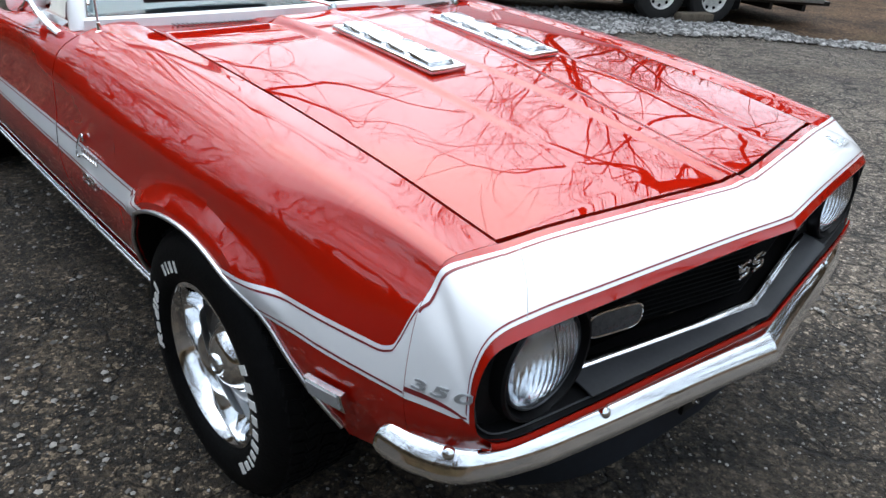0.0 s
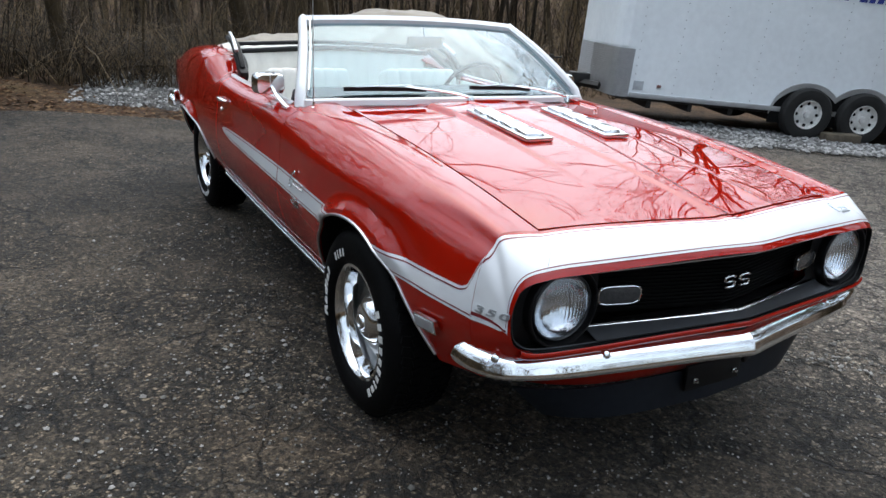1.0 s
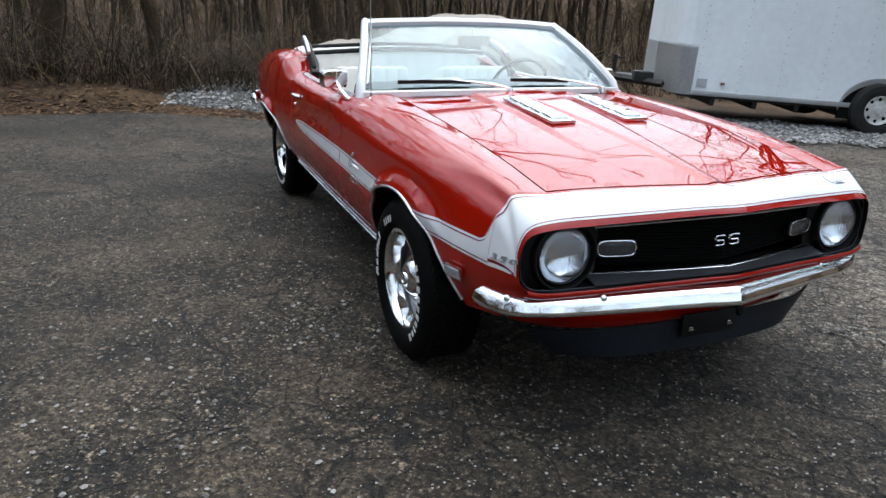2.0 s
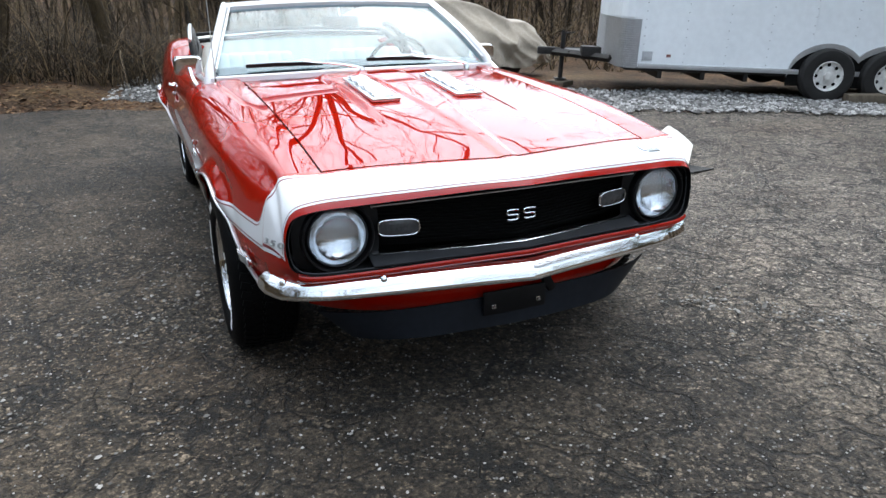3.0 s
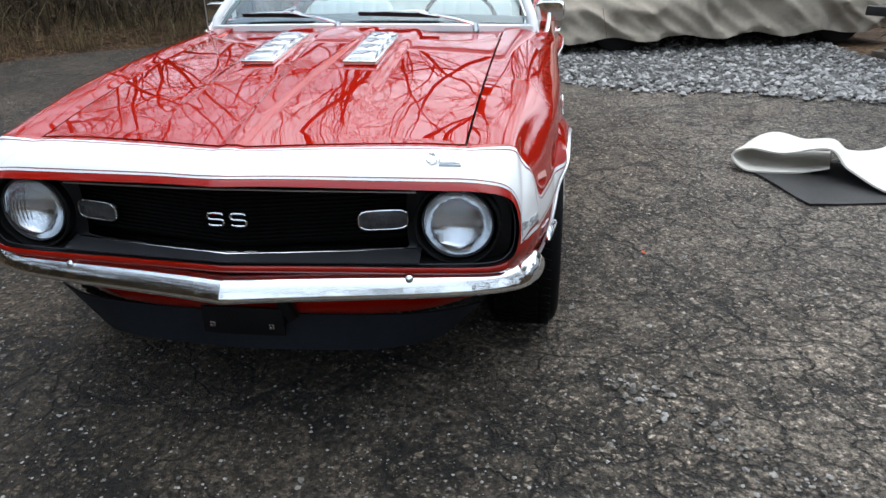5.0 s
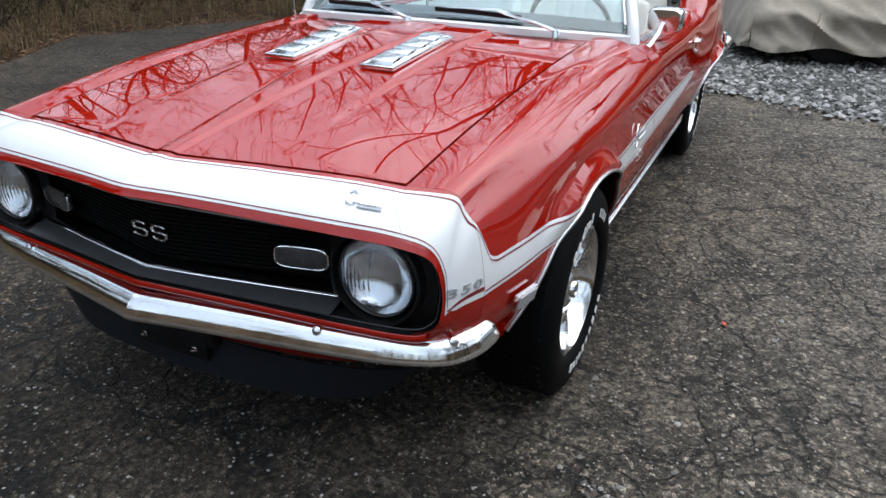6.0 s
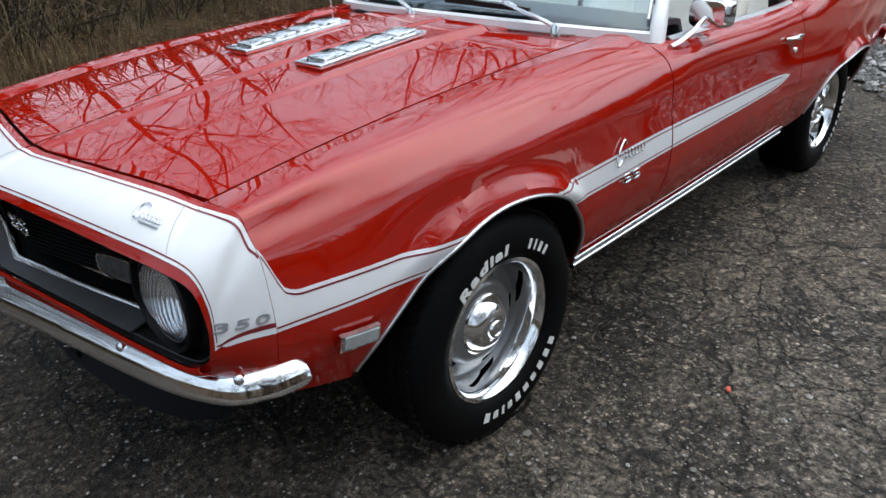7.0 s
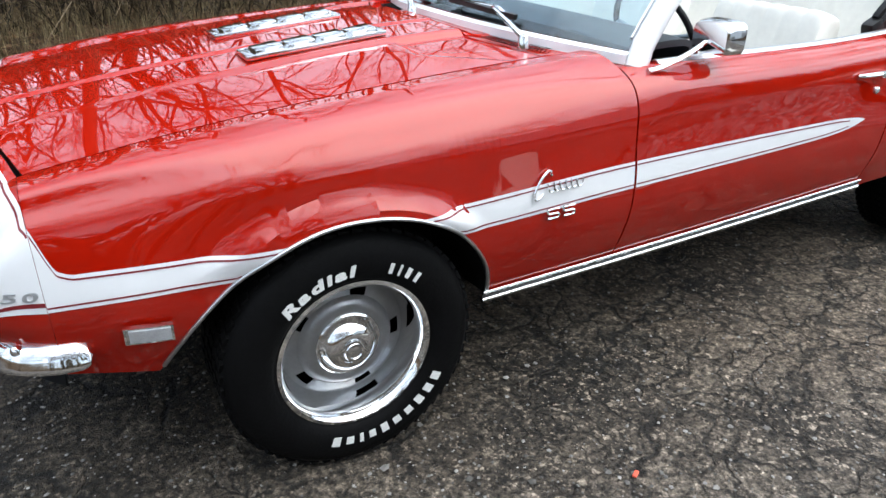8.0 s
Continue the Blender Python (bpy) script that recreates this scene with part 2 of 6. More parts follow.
@functools.lru_cache(maxsize=None)
def section(x, kind="fender"):
    """The outline of the left body side at x, from the sill up."""
    yc, zc = keyed(x, Y_CROWN), keyed(x, Z_CROWN)
    if kind == "fender":
        inner = (keyed(x, Y_SEAM), keyed(x, Z_SEAM))
        mid = ((yc + inner[0]) / 2 + 0.01, max(zc, inner[1]) * 0.35 + (zc + inner[1]) * 0.325 + 0.005)
    elif kind == "door":
        inner, mid = (yc - 0.06, zc - 0.004), (yc - 0.03, zc + 0.004)
    else:
        k = ease(-2.15, -2.45, x)
        inner, mid = (yc - 0.06 - 0.09 * k, zc - 0.004 + 0.004 * k), (yc - 0.03 - 0.03 * k, zc + 0.004 + 0.008 * k)
    full = ease(0.60, 0.10, x)      # the shoulder is fuller behind the nose
    return tuple(Vector((0, a, b)) for a, b in ((keyed(x, Y_BOTTOM), keyed(x, Z_BOTTOM)), ((keyed(x, Y_BOTTOM) + keyed(x, Y_WIDE)) / 2 + 0.014, (keyed(x, Z_BOTTOM) + keyed(x, Z_WIDE)) / 2),
            (keyed(x, Y_WIDE), keyed(x, Z_WIDE)), (keyed(x, Y_SHOULDER) + 0.022 * full, keyed(x, Z_SHOULDER) + 0.010 * full),
            (yc + 0.016 + 0.060 * full, zc - 0.030 - 0.010 * full), (yc - 0.004 + 0.026 * full, zc + 0.001 - 0.002 * full), mid, inner))


def side_point(x, u, kind="fender", lift=0.0):
    pts = section(x, kind)
    p = spline(pts, u)
    if kind != "door" and u < 0.62:
        for cx, f, r, top, base in (FRONT_ARCH, REAR_ARCH):
            q = math.hypot((x - cx) / (f if x > cx else r), (p.z - base) / (top - base))
            p.y += 0.030 * ease(1.18, 1.07, q) * ease(0.57, 0.66, p.z) * ease(0.40, 0.20, x - cx)
    # a crisp crease along fender and door
    if u < 0.70:
        zc = keyed(x, CREASE)
        p.y += 0.0085 * ease(0.42, 0.05, x) * ease(-2.0, -1.5, x) * max(0.0, 1 - abs(p.z - zc) / 0.085)
    if lift:
        d = spline(pts, min(1, u + 0.004)) - spline(pts, max(0, u - 0.004))
        d.normalize()
        p = p + Vector((0, d.z, -d.y)) * lift
    return Vector((x, p.y, p.z))


def side_u(x, z, kind="fender"):
    """The place on the outline where it reaches height z."""
    lo, hi = 0.0, 0.62
    for _ in range(26):
        mid = (lo + hi) / 2
        if side_point(x, mid, kind).z < z:
            lo = mid
        else:
            hi = mid
    return (lo + hi) / 2


def arch(x, cx, front, rear, top, base):
    """Height of a wheel opening's edge at x, or 0 outside it."""
    r = front if x > cx else rear
    t = (x - cx) / r
    q = (max(0.0, 1 - t * t)) ** 0.78 if t > 0 and cx > -1 else (max(0.0, 1 - abs(t) ** 2.15)) ** 0.5
    return base + (top - base) * q if abs(t) < 1 else 0.0


def stations(x0, x1, n, arches):
    xs = [x0 + (x1 - x0) * i / n for i in range(n + 1)]
    for cx, f, r, *_ in arches:
        for k in range(1, 40):
            a = math.pi * k / 40
            c = math.cos(a)
            xs.append(cx + (f if c > 0 else r) * c * 0.99999)
        xs += [cx + f + 1e-4, cx - r - 1e-4]
    return sorted({round(x, 5) for x in xs if x0 - 1e-6 <= x <= x1 + 1e-6})


def side_panel(x0, x1, n, kind, arches, rows=40):
    xs = stations(x0, x1, n, arches)
    lows = []
    for x in xs:
        z = max([arch(x, *a) for a in arches] + [0])
        lows.append(side_u(x, z, kind) if z > keyed(x, Z_BOTTOM) else 0.0)

    def at(u, v):
        i = round(u * (len(xs) - 1))
        return side_point(xs[i], lows[i] + (1 - lows[i]) * v, kind)
    bm = sheet(len(xs) - 1, rows, at)
    bm.normal_update()
    if sum(f.normal.y for f in bm.faces) < 0:
        bmesh.ops.reverse_faces(bm, faces=bm.faces)
    bmesh.ops.solidify(bm, geom=bm.faces[:], thickness=0.008)
    bmesh.ops.recalc_face_normals(bm, faces=bm.faces)
    return bm


def both(name, bm, material, parent=None, label="", smooth=35):
    """A left part and its mirror image."""
    m = mirrored(bm)
    return part(name, bm, material, parent or car, label, smooth), part(name, m, material, parent or car, label, smooth)


fenders = both("front_fender", side_panel(DOOR_F + 0.003, NOSE_X, 60, "fender", [FRONT_ARCH]), RED, label="glossy red front fender with a white side stripe")
doors = both("door", side_panel(DOOR_R + 0.003, DOOR_F - 0.003, 40, "door", []), RED, label="glossy red door with a white spear stripe")
both("rear_quarter_panel", side_panel(TAIL, DOOR_R - 0.003, 60, "rear", [REAR_ARCH]), RED)


# hood: crowned, with a raised middle and a central peak
def hood_z(x, y):
    ys, zs = keyed(x, Y_SEAM), keyed(x, Z_SEAM)
    a = abs(y)
    t = min(1.0, a / ys)
    centre = keyed(x, ((-0.8, 0.982), (-0.4, 0.970), (0.03, 0.930), (0.4, 0.888), (0.72, 0.838)))
    z = zs + (centre - 0.013 - zs) * (1 - t ** 2.2)
    z += 0.008 * ease(0.300, 0.262, a) * (0.12 + 0.88 * ease(0.50, -0.05, x))
    ridge = 0.012 + 0.075 * ease(0.72, -0.6, x)
    z += 0.005 * ease(ridge + 0.028, ridge - 0.002, a)
    # sunken panels beside the vents, their front edge running back to the corners
    line = -0.40 - 0.20 * max(0.0, (a - 0.44) / 0.17)
    z -= 0.009 * ease(line + 0.008, line - 0.014, x) * ease(0.278, 0.300, a) * ease(0.615, 0.595, a)
    return z


def hood_front(y):
    a = abs(y)
    return 0.719 - 0.100 * (a / 0.611) ** 1.25 if a < 0.611 else 0.619


def hood_edge(y):
    """Front edge of the hood in space."""
    x = hood_front(y)
    return Vector((x, y, hood_z(x, y)))


HOOD_BACK = -0.62


def hood_point(u, v, lift=0.0):
    back = HOOD_BACK
    s = u * 2 - 1
    yw = s * 0.60
    x0 = back - 0.10 * abs(s) ** 3
    x1 = hood_front(yw) - 0.006
    x = x0 + (x1 - x0) * v
    y = s * (keyed(x, Y_SEAM) - 0.0070)
    return Vector((x, y, hood_z(x, y) + lift))


hood_bm = sheet(240, 120, hood_point)
hood_bm.normal_update()
if sum(f.normal.z for f in hood_bm.faces) < 0:
    bmesh.ops.reverse_faces(hood_bm, faces=hood_bm.faces)
bmesh.ops.solidify(hood_bm, geom=hood_bm.faces[:], thickness=0.012)
bmesh.ops.recalc_face_normals(hood_bm, faces=hood_bm.faces)
hood = part("hood", hood_bm, RED, car, "glossy red hood with a raised centre and reflections of bare trees")
# dark channel under the hood's seams
part("hood_gutter", sheet(40, 40, lambda u, v: hood_point(0.5 + (u - 0.5) * 1.04, -0.01 + 1.035 * v, -0.03), 0.004), DEEP, car)


# cowl between hood and windscreen
def glass_base(s):
    """The foot of the windscreen across the car, s from -1 to 1."""
    return Vector((-0.735 - 0.185 * abs(s) ** 2.2, s * 0.755, 0.968 - 0.026 * abs(s) ** 2))


def cowl_point(u, v):
    s = u * 2 - 1
    a = hood_point(u, 0.0) + Vector((-0.006, 0, 0.0))
    b = glass_base(s * 0.93) + Vector((-0.03, 0, -0.012))
    p = a.lerp(b, v)
    p.z -= 0.012 * math.sin(math.pi * min(1, v * 1.2)) * (1 - abs(s) ** 4)
    return p


part("cowl_panel", sheet(60, 10, cowl_point, 0.008), RED, car)
for s in (-1, 1):
    grille_slots = []
    for k in range(18):
        y = s * (0.30 + 0.0122 * k)
        u = 0.5 + y / 1.25
        p, q = cowl_point(u, 0.30), cowl_point(u, 0.62)
        c = (p + q) / 2
        grille_slots.append(box((p - q).length, 0.0028, 0.0014, at=(c.x, c.y, c.z + 0.0042), m=Matrix.Rotation(math.atan2(p.z - q.z, p.x - q.x) * -1, 4, "Y")))
    part("cowl_grille", join(*grille_slots), DEEP, car, "dark slotted air intake in the cowl")


# nose cap: from the hood edge and fender fronts to the rim of the grille opening
OUTER = [(0.719, 0.0), (0.70, 0.20), (0.665, 0.42), (0.619, 0.611)]


def nose_outer(t):
    """The nose cap's rear edge, t 0 at the middle, 0.55 at the hood corner, 1 low on the side."""
    if t < 0.5:
        p = hood_edge(0.611 * t / 0.5)
        p.z -= 0.0015
        p.x += 0.003 * ease(0.5, 0.4, t) + 0.007 * ease(0.40, 0.5, t)
        return p
    u = 1.0 - (t - 0.5) / 0.5 * 0.94
    return side_point(NOSE_X + 0.001, u)


RIM = [(0.872, 0.0, 0.768), (0.846, 0.16, 0.764), (0.815, 0.36, 0.754), (0.790, 0.54, 0.746), (0.770, 0.665, 0.738), (0.750, 0.734, 0.714),
       (0.742, 0.756, 0.655), (0.742, 0.756, 0.596), (0.748, 0.742, 0.556), (0.762, 0.690, 0.534)]


def nose_inner(t):
    return spline(RIM, t)


def nose_point(t, v, lift=0.0):
    a, b = nose_outer(t), nose_inner(t)
    top = ease(0.72, 0.45, t)
    # roll over the edge: leaves the hood flat and turns down into the rim
    mid = Vector((a.x + (b.x - a.x) * 0.62, a.y + (b.y - a.y) * (0.55 + 0.05 * top), a.z + (b.z - a.z) * (0.33 * top + 0.5 * (1 - top))))
    mid += Vector((0.022, 0.010 * (1 - top), 0.012 * top))
    p = a * (1 - v) ** 2 + mid * 2 * v * (1 - v) + b * v * v
    if lift:
        e = 0.004
        du = nose_point(min(1, t + e), v) - nose_point(max(0, t - e), v)
        dv = nose_point(t, min(1, v + e)) - nose_point(t, max(0, v - e))
        n = du.cross(dv).normalized()
        if n.x < 0:
            n = -n
        p = p + n * lift
    return p


def nose_half(t0, t1, v0, v1, lift, nt=70, nv=14):
    return sheet(nt, nv, lambda u, v: nose_point(t0 + (t1 - t0) * u, v0 + (v1 - v0) * v, lift))


nose_bm = nose_half(0, 1, 0, 1, 0.0, 260)
nose_bm = join(nose_bm, mirrored(nose_bm.copy()))
bmesh.ops.remove_doubles(nose_bm, verts=nose_bm.verts, dist=1e-4)
bmesh.ops.recalc_face_normals(nose_bm, faces=nose_bm.faces)
part("nose_cap", nose_bm, RED, car, "red front header panel painted with a white band")

# inner wall of the grille opening
RIM_FULL = RIM + [(0.790, 0.52, 0.535), (0.822, 0.30, 0.543), (0.868, 0.0, 0.553)]


def rim_wall(u, v):
    t = u * 2 - 1
    p = spline(RIM_FULL, abs(t))
    y = p.y * (1 if t > 0 else -1)
    k = 1 - 0.03 * v
    return Vector((p.x - 0.115 * v - (0.0 if v else -0.001), y * k, 0.635 + (p.z - 0.635) * (1 - 0.10 * v)))


part("grille_surround", sheet(120, 4, rim_wall), BLACK, car)

# red lower lip under the grille and the valance behind the bumper


def lip_point(u, v):
    s = u * 2 - 1
    a = abs(s)
    top = spline(RIM_FULL, 1 - a * 0.30)
    p = Vector((top.x + 0.004, (1 if s > 0 else -1) * top.y, top.z))
    p.z -= 0.024 * v
    p.x += 0.012 * math.sin(v * math.pi / 2) - 0.03 * v * v
    return p


part("lower_lip", sheet(80, 5, lip_point, 0.004), RED, car)


def valance_point(u, v):
    s = u * 2 - 1
    a = abs(s)
    x = 0.79 - 0.06 * a - 0.16 * a ** 5
    return Vector((x - 0.05 * v * v, s * (0.735 - 0.085 * v), 0.515 - 0.170 * v))


part("front_valance", sheet(60, 8, valance_point, 0.006), RED, car)


def spoiler_point(u, v):
    s = u * 2 - 1
    a = abs(s)
    return Vector((0.765 - 0.035 * a - 0.10 * a ** 5 + 0.010 * v, s * (0.650 - 0.110 * v), 0.360 - 0.110 * v))


part("front_spoiler", sheet(50, 6, spoiler_point, 0.006), SPOILER, car, "weathered black plastic chin spoiler")
part("plate_bracket", join(box(0.012, 0.24, 0.085, 0.006, (0.786, -0.004, 0.345)), box(0.03, 0.03, 0.10, 0.004, (0.78, 0.12, 0.40), Matrix.Rotation(0.5, 4, "X"))), BLACK, car, "empty black licence plate bracket")
for y in (-0.09, 0.082):
    part("plate_bolt", join(box(0.008, 0.016, 0.016, 0.003, (0.796, y, 0.336)), moved(lathe([(0, 0.012), (0.004, 0.011), (0.006, 0.006), (0.006, 0)], 10, "x"), Matrix.Translation((0.797, y, 0.336)))), CHROME, car)

# chrome bumper
BUMP = [(0.896, 0.0, 0.489), (0.864, 0.16, 0.488), (0.834, 0.33, 0.487), (0.803, 0.50, 0.486), (0.772, 0.64, 0.486), (0.722, 0.752, 0.485), (0.655, 0.796, 0.484), (0.600, 0.808, 0.483), (0.565, 0.810, 0.483)]


def bumper_point(u, v):
    t = abs(u * 2 - 1)
    sgn = 1 if u > 0.5 else -1
    p = spline(BUMP, t)
    d = (spline(BUMP, min(1, t + 0.01)) - spline(BUMP, max(0, t - 0.01))).normalized()
    if t < 0.01:
        d = Vector((-0.19, 0.98, 0))
    out = Vector((d.y, -d.x, 0)).normalized()
    a = (v - 0.5) * math.pi * 1.15
    h = 0.0325 * (1 - 0.35 * ease(0.86, 1.0, t) ** 2)
    end = (1 - ease(0.965, 1.0, t)) ** 0.5
    q = p - out * (0.019 * math.sin(a)) * end + out * (0.030 * (abs(math.cos(a)) ** 0.8 * (1 if math.cos(a) > 0 else -1) - 0.6)) * (0.35 + 0.65 * end) + Vector((0, 0, h * end * math.copysign(abs(math.sin(a)) ** 0.8, math.sin(a))))
    return Vector((q.x, q.y * sgn, q.z))


bumper = part("front_bumper", sheet(200, 30, bumper_point, 0.003), CHROME, car, "polished chrome blade bumper with a centre crease", smooth=14)
for y, ang in ((0.476, 11), (0.768, 47)):
    for s in (1, -1):
        u = next(k / 800 for k in range(400, 801) if bumper_point(k / 800, 0.66).y >= y)
        at = bumper_point(u, 0.66)
        bolt = lathe([(0, 0.009), (0.006, 0.0085), (0.0105, 0.005), (0.012, 0.0), (0.012, -0.01)], 20, "x")
        part("bumper_bolt", moved(bolt, Matrix.Translation((at.x - 0.001, s * at.y, at.z)) @ Matrix.Rotation(radians(ang * s), 4, "Z") @ Matrix.Rotation(radians(-22), 4, "Y")), CHROME, bumper)

# grille: dark V with thin horizontal bars
def grille_x(y):
    return 0.788 - 0.115 * (abs(y) / 0.5) ** 1.05


part("grille_backing", sheet(40, 4, lambda u, v: Vector((grille_x(u - 0.5) - 0.022, (u - 0.5) * 1.0, 0.565 + 0.18 * v)), 0.004), DEEP, car)
for k in range(15):
    z = 0.588 + 0.0112 * k
    part("grille_bar", profile_bar([(grille_x(y), y, z) for y in (-0.5, -0.36, -0.22, -0.09, 0.0, 0.09, 0.22, 0.36, 0.5)], [(-0.006, -0.0016), (0.006, -0.0016), (0.006, 0.0016), (-0.006, 0.0016)]), DEEP, car)
trim_line = [(0.830 - 0.108 * (abs(y) / 0.5) ** 1.05, y, 0.572 - 0.022 * abs(y)) for y in (-0.485, -0.3, -0.15, 0.0, 0.15, 0.3, 0.485)]


def shelf_point(u, v):
    """The sloping grey strip between the bright trim and the opening's lower edge."""
    y = (u * 2 - 1) * 0.50
    a = abs(y) / 0.5
    back = Vector((0.828 - 0.108 * a ** 1.05, y, 0.569 - 0.011 * a))
    front = Vector((0.866 - 0.158 * abs(y), y, 0.558 - 0.035 * abs(y)))
    return back.lerp(front, v)


part("lower_grille_bar", sheet(60, 4, shelf_point, 0.004), GREY_BAR, car, "dark grey sloping strip under the grille")
part("lower_grille_trim", profile_bar(trim_line, [(-0.012, -0.004), (0.008, -0.004), (0.006, -0.001), (-0.006, 0.005), (-0.012, 0.005)]), CHROME, car)
top_line = [(0.842 - 0.105 * (abs(y) / 0.5) ** 1.05, y, 0.752 - 0.030 * (abs(y) / 0.5)) for y in (-0.49, -0.3, -0.15, 0.0, 0.15, 0.3, 0.49)]
part("upper_grille_trim", profile_bar(top_line, [(-0.006, -0.002), (0.003, -0.002), (0.003, 0.0015), (-0.006, 0.0015)]), BRUSHED, car)

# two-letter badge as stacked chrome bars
badge = []
for y0 in (-0.031, 0.031):
    bow = [(0.021 * math.copysign(abs(math.cos(a)) ** 0.55, math.cos(a)), 0.0085 * math.copysign(abs(math.sin(a)) ** 0.6, math.sin(a))) for a in (radians(20 + 250 * k / 16) for k in range(17))]
    path = [(y, z + 0.0085) for y, z in bow] + [(-y, -z - 0.0085) for y, z in reversed(bow)]
    badge.append(tube([(0.804, y0 + y, 0.655 + z) for y, z in path], 0.0040, 8, 60))
part("grille_badge", join(*badge), CHROME, car, "chrome badge on the black grille")

GLASS = mat("clear_glass", (1, 1, 1), 0.0, trans=1.0)
GLASS.node_tree.nodes["Principled BSDF"].inputs["IOR"].default_value = 1.45
LENS = mat("ribbed_lamp_glass", (0.96, 0.98, 1.0), 0.03, trans=1.0)
SMOKED = mat("dull_turn_lamp_glass", (0.05, 0.052, 0.055), 0.12, coat=0.4, spec=0.5, vary=0.4, scale=45, bump=0.2, bump_scale=160)
REFLECTOR = mat("lamp_reflector", (0.74, 0.76, 0.78), 0.12, 1.0, bump=0.35, bump_scale=22)

# headlights and turn lamps
for s in (1, -1):
    at = Matrix.Translation((0.744, s * 0.598, 0.641))
    hl = part("headlight", moved(lathe([(0.089, -0.004), (0.082, -0.020), (0.062, -0.040), (0.03, -0.052), (0, -0.055)], 48, "x"), at), REFLECTOR, car, "round sealed-beam headlight with a clear ribbed lens")

    def dome(u, v):
        a, r = 2 * math.pi * u, 0.089 * v
        y, z = r * math.cos(a), r * math.sin(a)
        flute = 0.0011 * math.cos(2 * math.pi * y / 0.0125) * ease(1.0, 0.9, v) * (1 if z > -0.02 else 0.5)
        return Vector((0.026 * (1 - v * v) - 0.002 + flute, y, z))
    lens = part("lens", moved(sheet(72, 36, dome, 0.004, closed=True), at), LENS, hl, "clear ribbed glass lens")
    lens.visible_shadow = False
    ring = lathe([(0.088, -0.006), (0.0895, 0.001), (0.092, 0.004), (0.095, 0.001), (0.095, -0.03), (0.088, -0.03), (0.088, -0.006)], 40, "x")
    part("retaining_ring", moved(ring, at), GREY_BAR, hl)
    part("headlight_bucket", moved(lathe([(0.094, -0.03), (0.101, -0.01), (0.106, 0.012), (0.110, 0.013), (0.114, 0.008), (0.116, -0.06)], 40, "x"), at), BLACK, car)

    def bezel(u, v):
        a = 2 * math.pi * u
        c, q = math.cos(a), math.sin(a)
        out = Vector((math.copysign(abs(c) ** 0.35, c) * 0.138, math.copysign(abs(q) ** 0.35, q) * 0.098))
        p = Vector((c * 0.112, q * 0.112)).lerp(out, v) if abs(q) < 0.8 else Vector((c * 0.112, q * 0.112)).lerp(Vector((out.x, max(-0.112, min(0.112, q * 0.112)))), v)
        return Vector((0.727 - 0.01 * v, s * (0.598 + p.x), 0.640 + p.y))
    part("bezel_plate", sheet(64, 2, bezel, closed=True), BLACK, car)
    yaw = radians(-13 * s)
    m = Matrix.Translation((0.742, s * 0.402, 0.646)) @ Matrix.Rotation(-yaw, 4, "Z")
    rect = [(math.copysign(abs(math.cos(a)) ** 0.45, math.cos(a)), math.copysign(abs(math.sin(a)) ** 0.6, math.sin(a))) for a in (2 * math.pi * k / 40 for k in range(40))]
    lamp = part("turn_lamp", moved(sheet(40, 3, lambda u, v: Vector((0.004 + 0.004 * (1 - v * v), rect[round(u * 40) % 40][0] * 0.062 * v, rect[round(u * 40) % 40][1] * 0.0235 * v)), 0.003), m), SMOKED, car, "clear oval turn lamp in the grille")
    part("lamp_body", moved(box(0.012, 0.120, 0.045, 0.006, (-0.004, 0, 0)), m), mat("turn_lamp_inside", (0.085, 0.085, 0.082), 0.35, 0.3, vary=0.35, scale=60), lamp)
    part("lamp_frame", moved(tube([(0.004, rect[k % 40][0] * 0.065, rect[k % 40][1] * 0.026) for k in range(41)], 0.0032, 8), m), CHROME, lamp)

# hood vents: two chrome plates with four louvred windows each
for s in (1, -1):
    y0 = s * 0.182
    p0, p1 = Vector((0.030, y0, hood_z(0.03, y0))), Vector((-0.397, y0, hood_z(-0.397, y0)))
    c, d = (p0 + p1) / 2, (p0 - p1)
    m = Matrix.Translation(c + Vector((0, 0, 0.008))) @ Matrix.Rotation(-math.atan2(d.z, d.x), 4, "Y")
    L, W = d.length, 0.118
    rails = [box(L, 0.013, 0.014, 0.004, (0, e * (W - 0.013) / 2, 0.001)) for e in (1, -1)]
    rails += [box(0.022, W - 0.004, 0.014, 0.004, (e * (L - 0.022) / 2, 0, 0.001)) for e in (1, -1)]
    rails += [box(0.012, W - 0.02, 0.008, 0.002, (L * 0.225 * k, 0, 0.001)) for k in (-1, 0, 1)]
    vent = part("hood_vent", moved(join(*rails), m), CHROME, car, "chrome louvred hood vent insert")
    part("vent_bed", moved(box(L - 0.02, W - 0.016, 0.004, 0.001, (0, 0, -0.003)), m), DEEP, vent, "black opening in the vent")
    for k in range(4):
        x0 = L * 0.225 * (1.5 - k)
        tile = box(0.086, 0.088, 0.020, 0.003, (x0, 0, 0.007), segs=2)
        for v in tile.verts:
            if v.co.z > 0.007:
                v.co.x = x0 + (v.co.x - x0) * 0.92 - 0.004
                v.co.y *= 0.90
                v.co.z += (v.co.x - x0) * -0.05
        part("louvre", moved(tile, m), CHROME, vent, "chrome raised louvre block")

# ---------- wheels ----------
TYRE_R, RIM_R = 0.326, 0.200


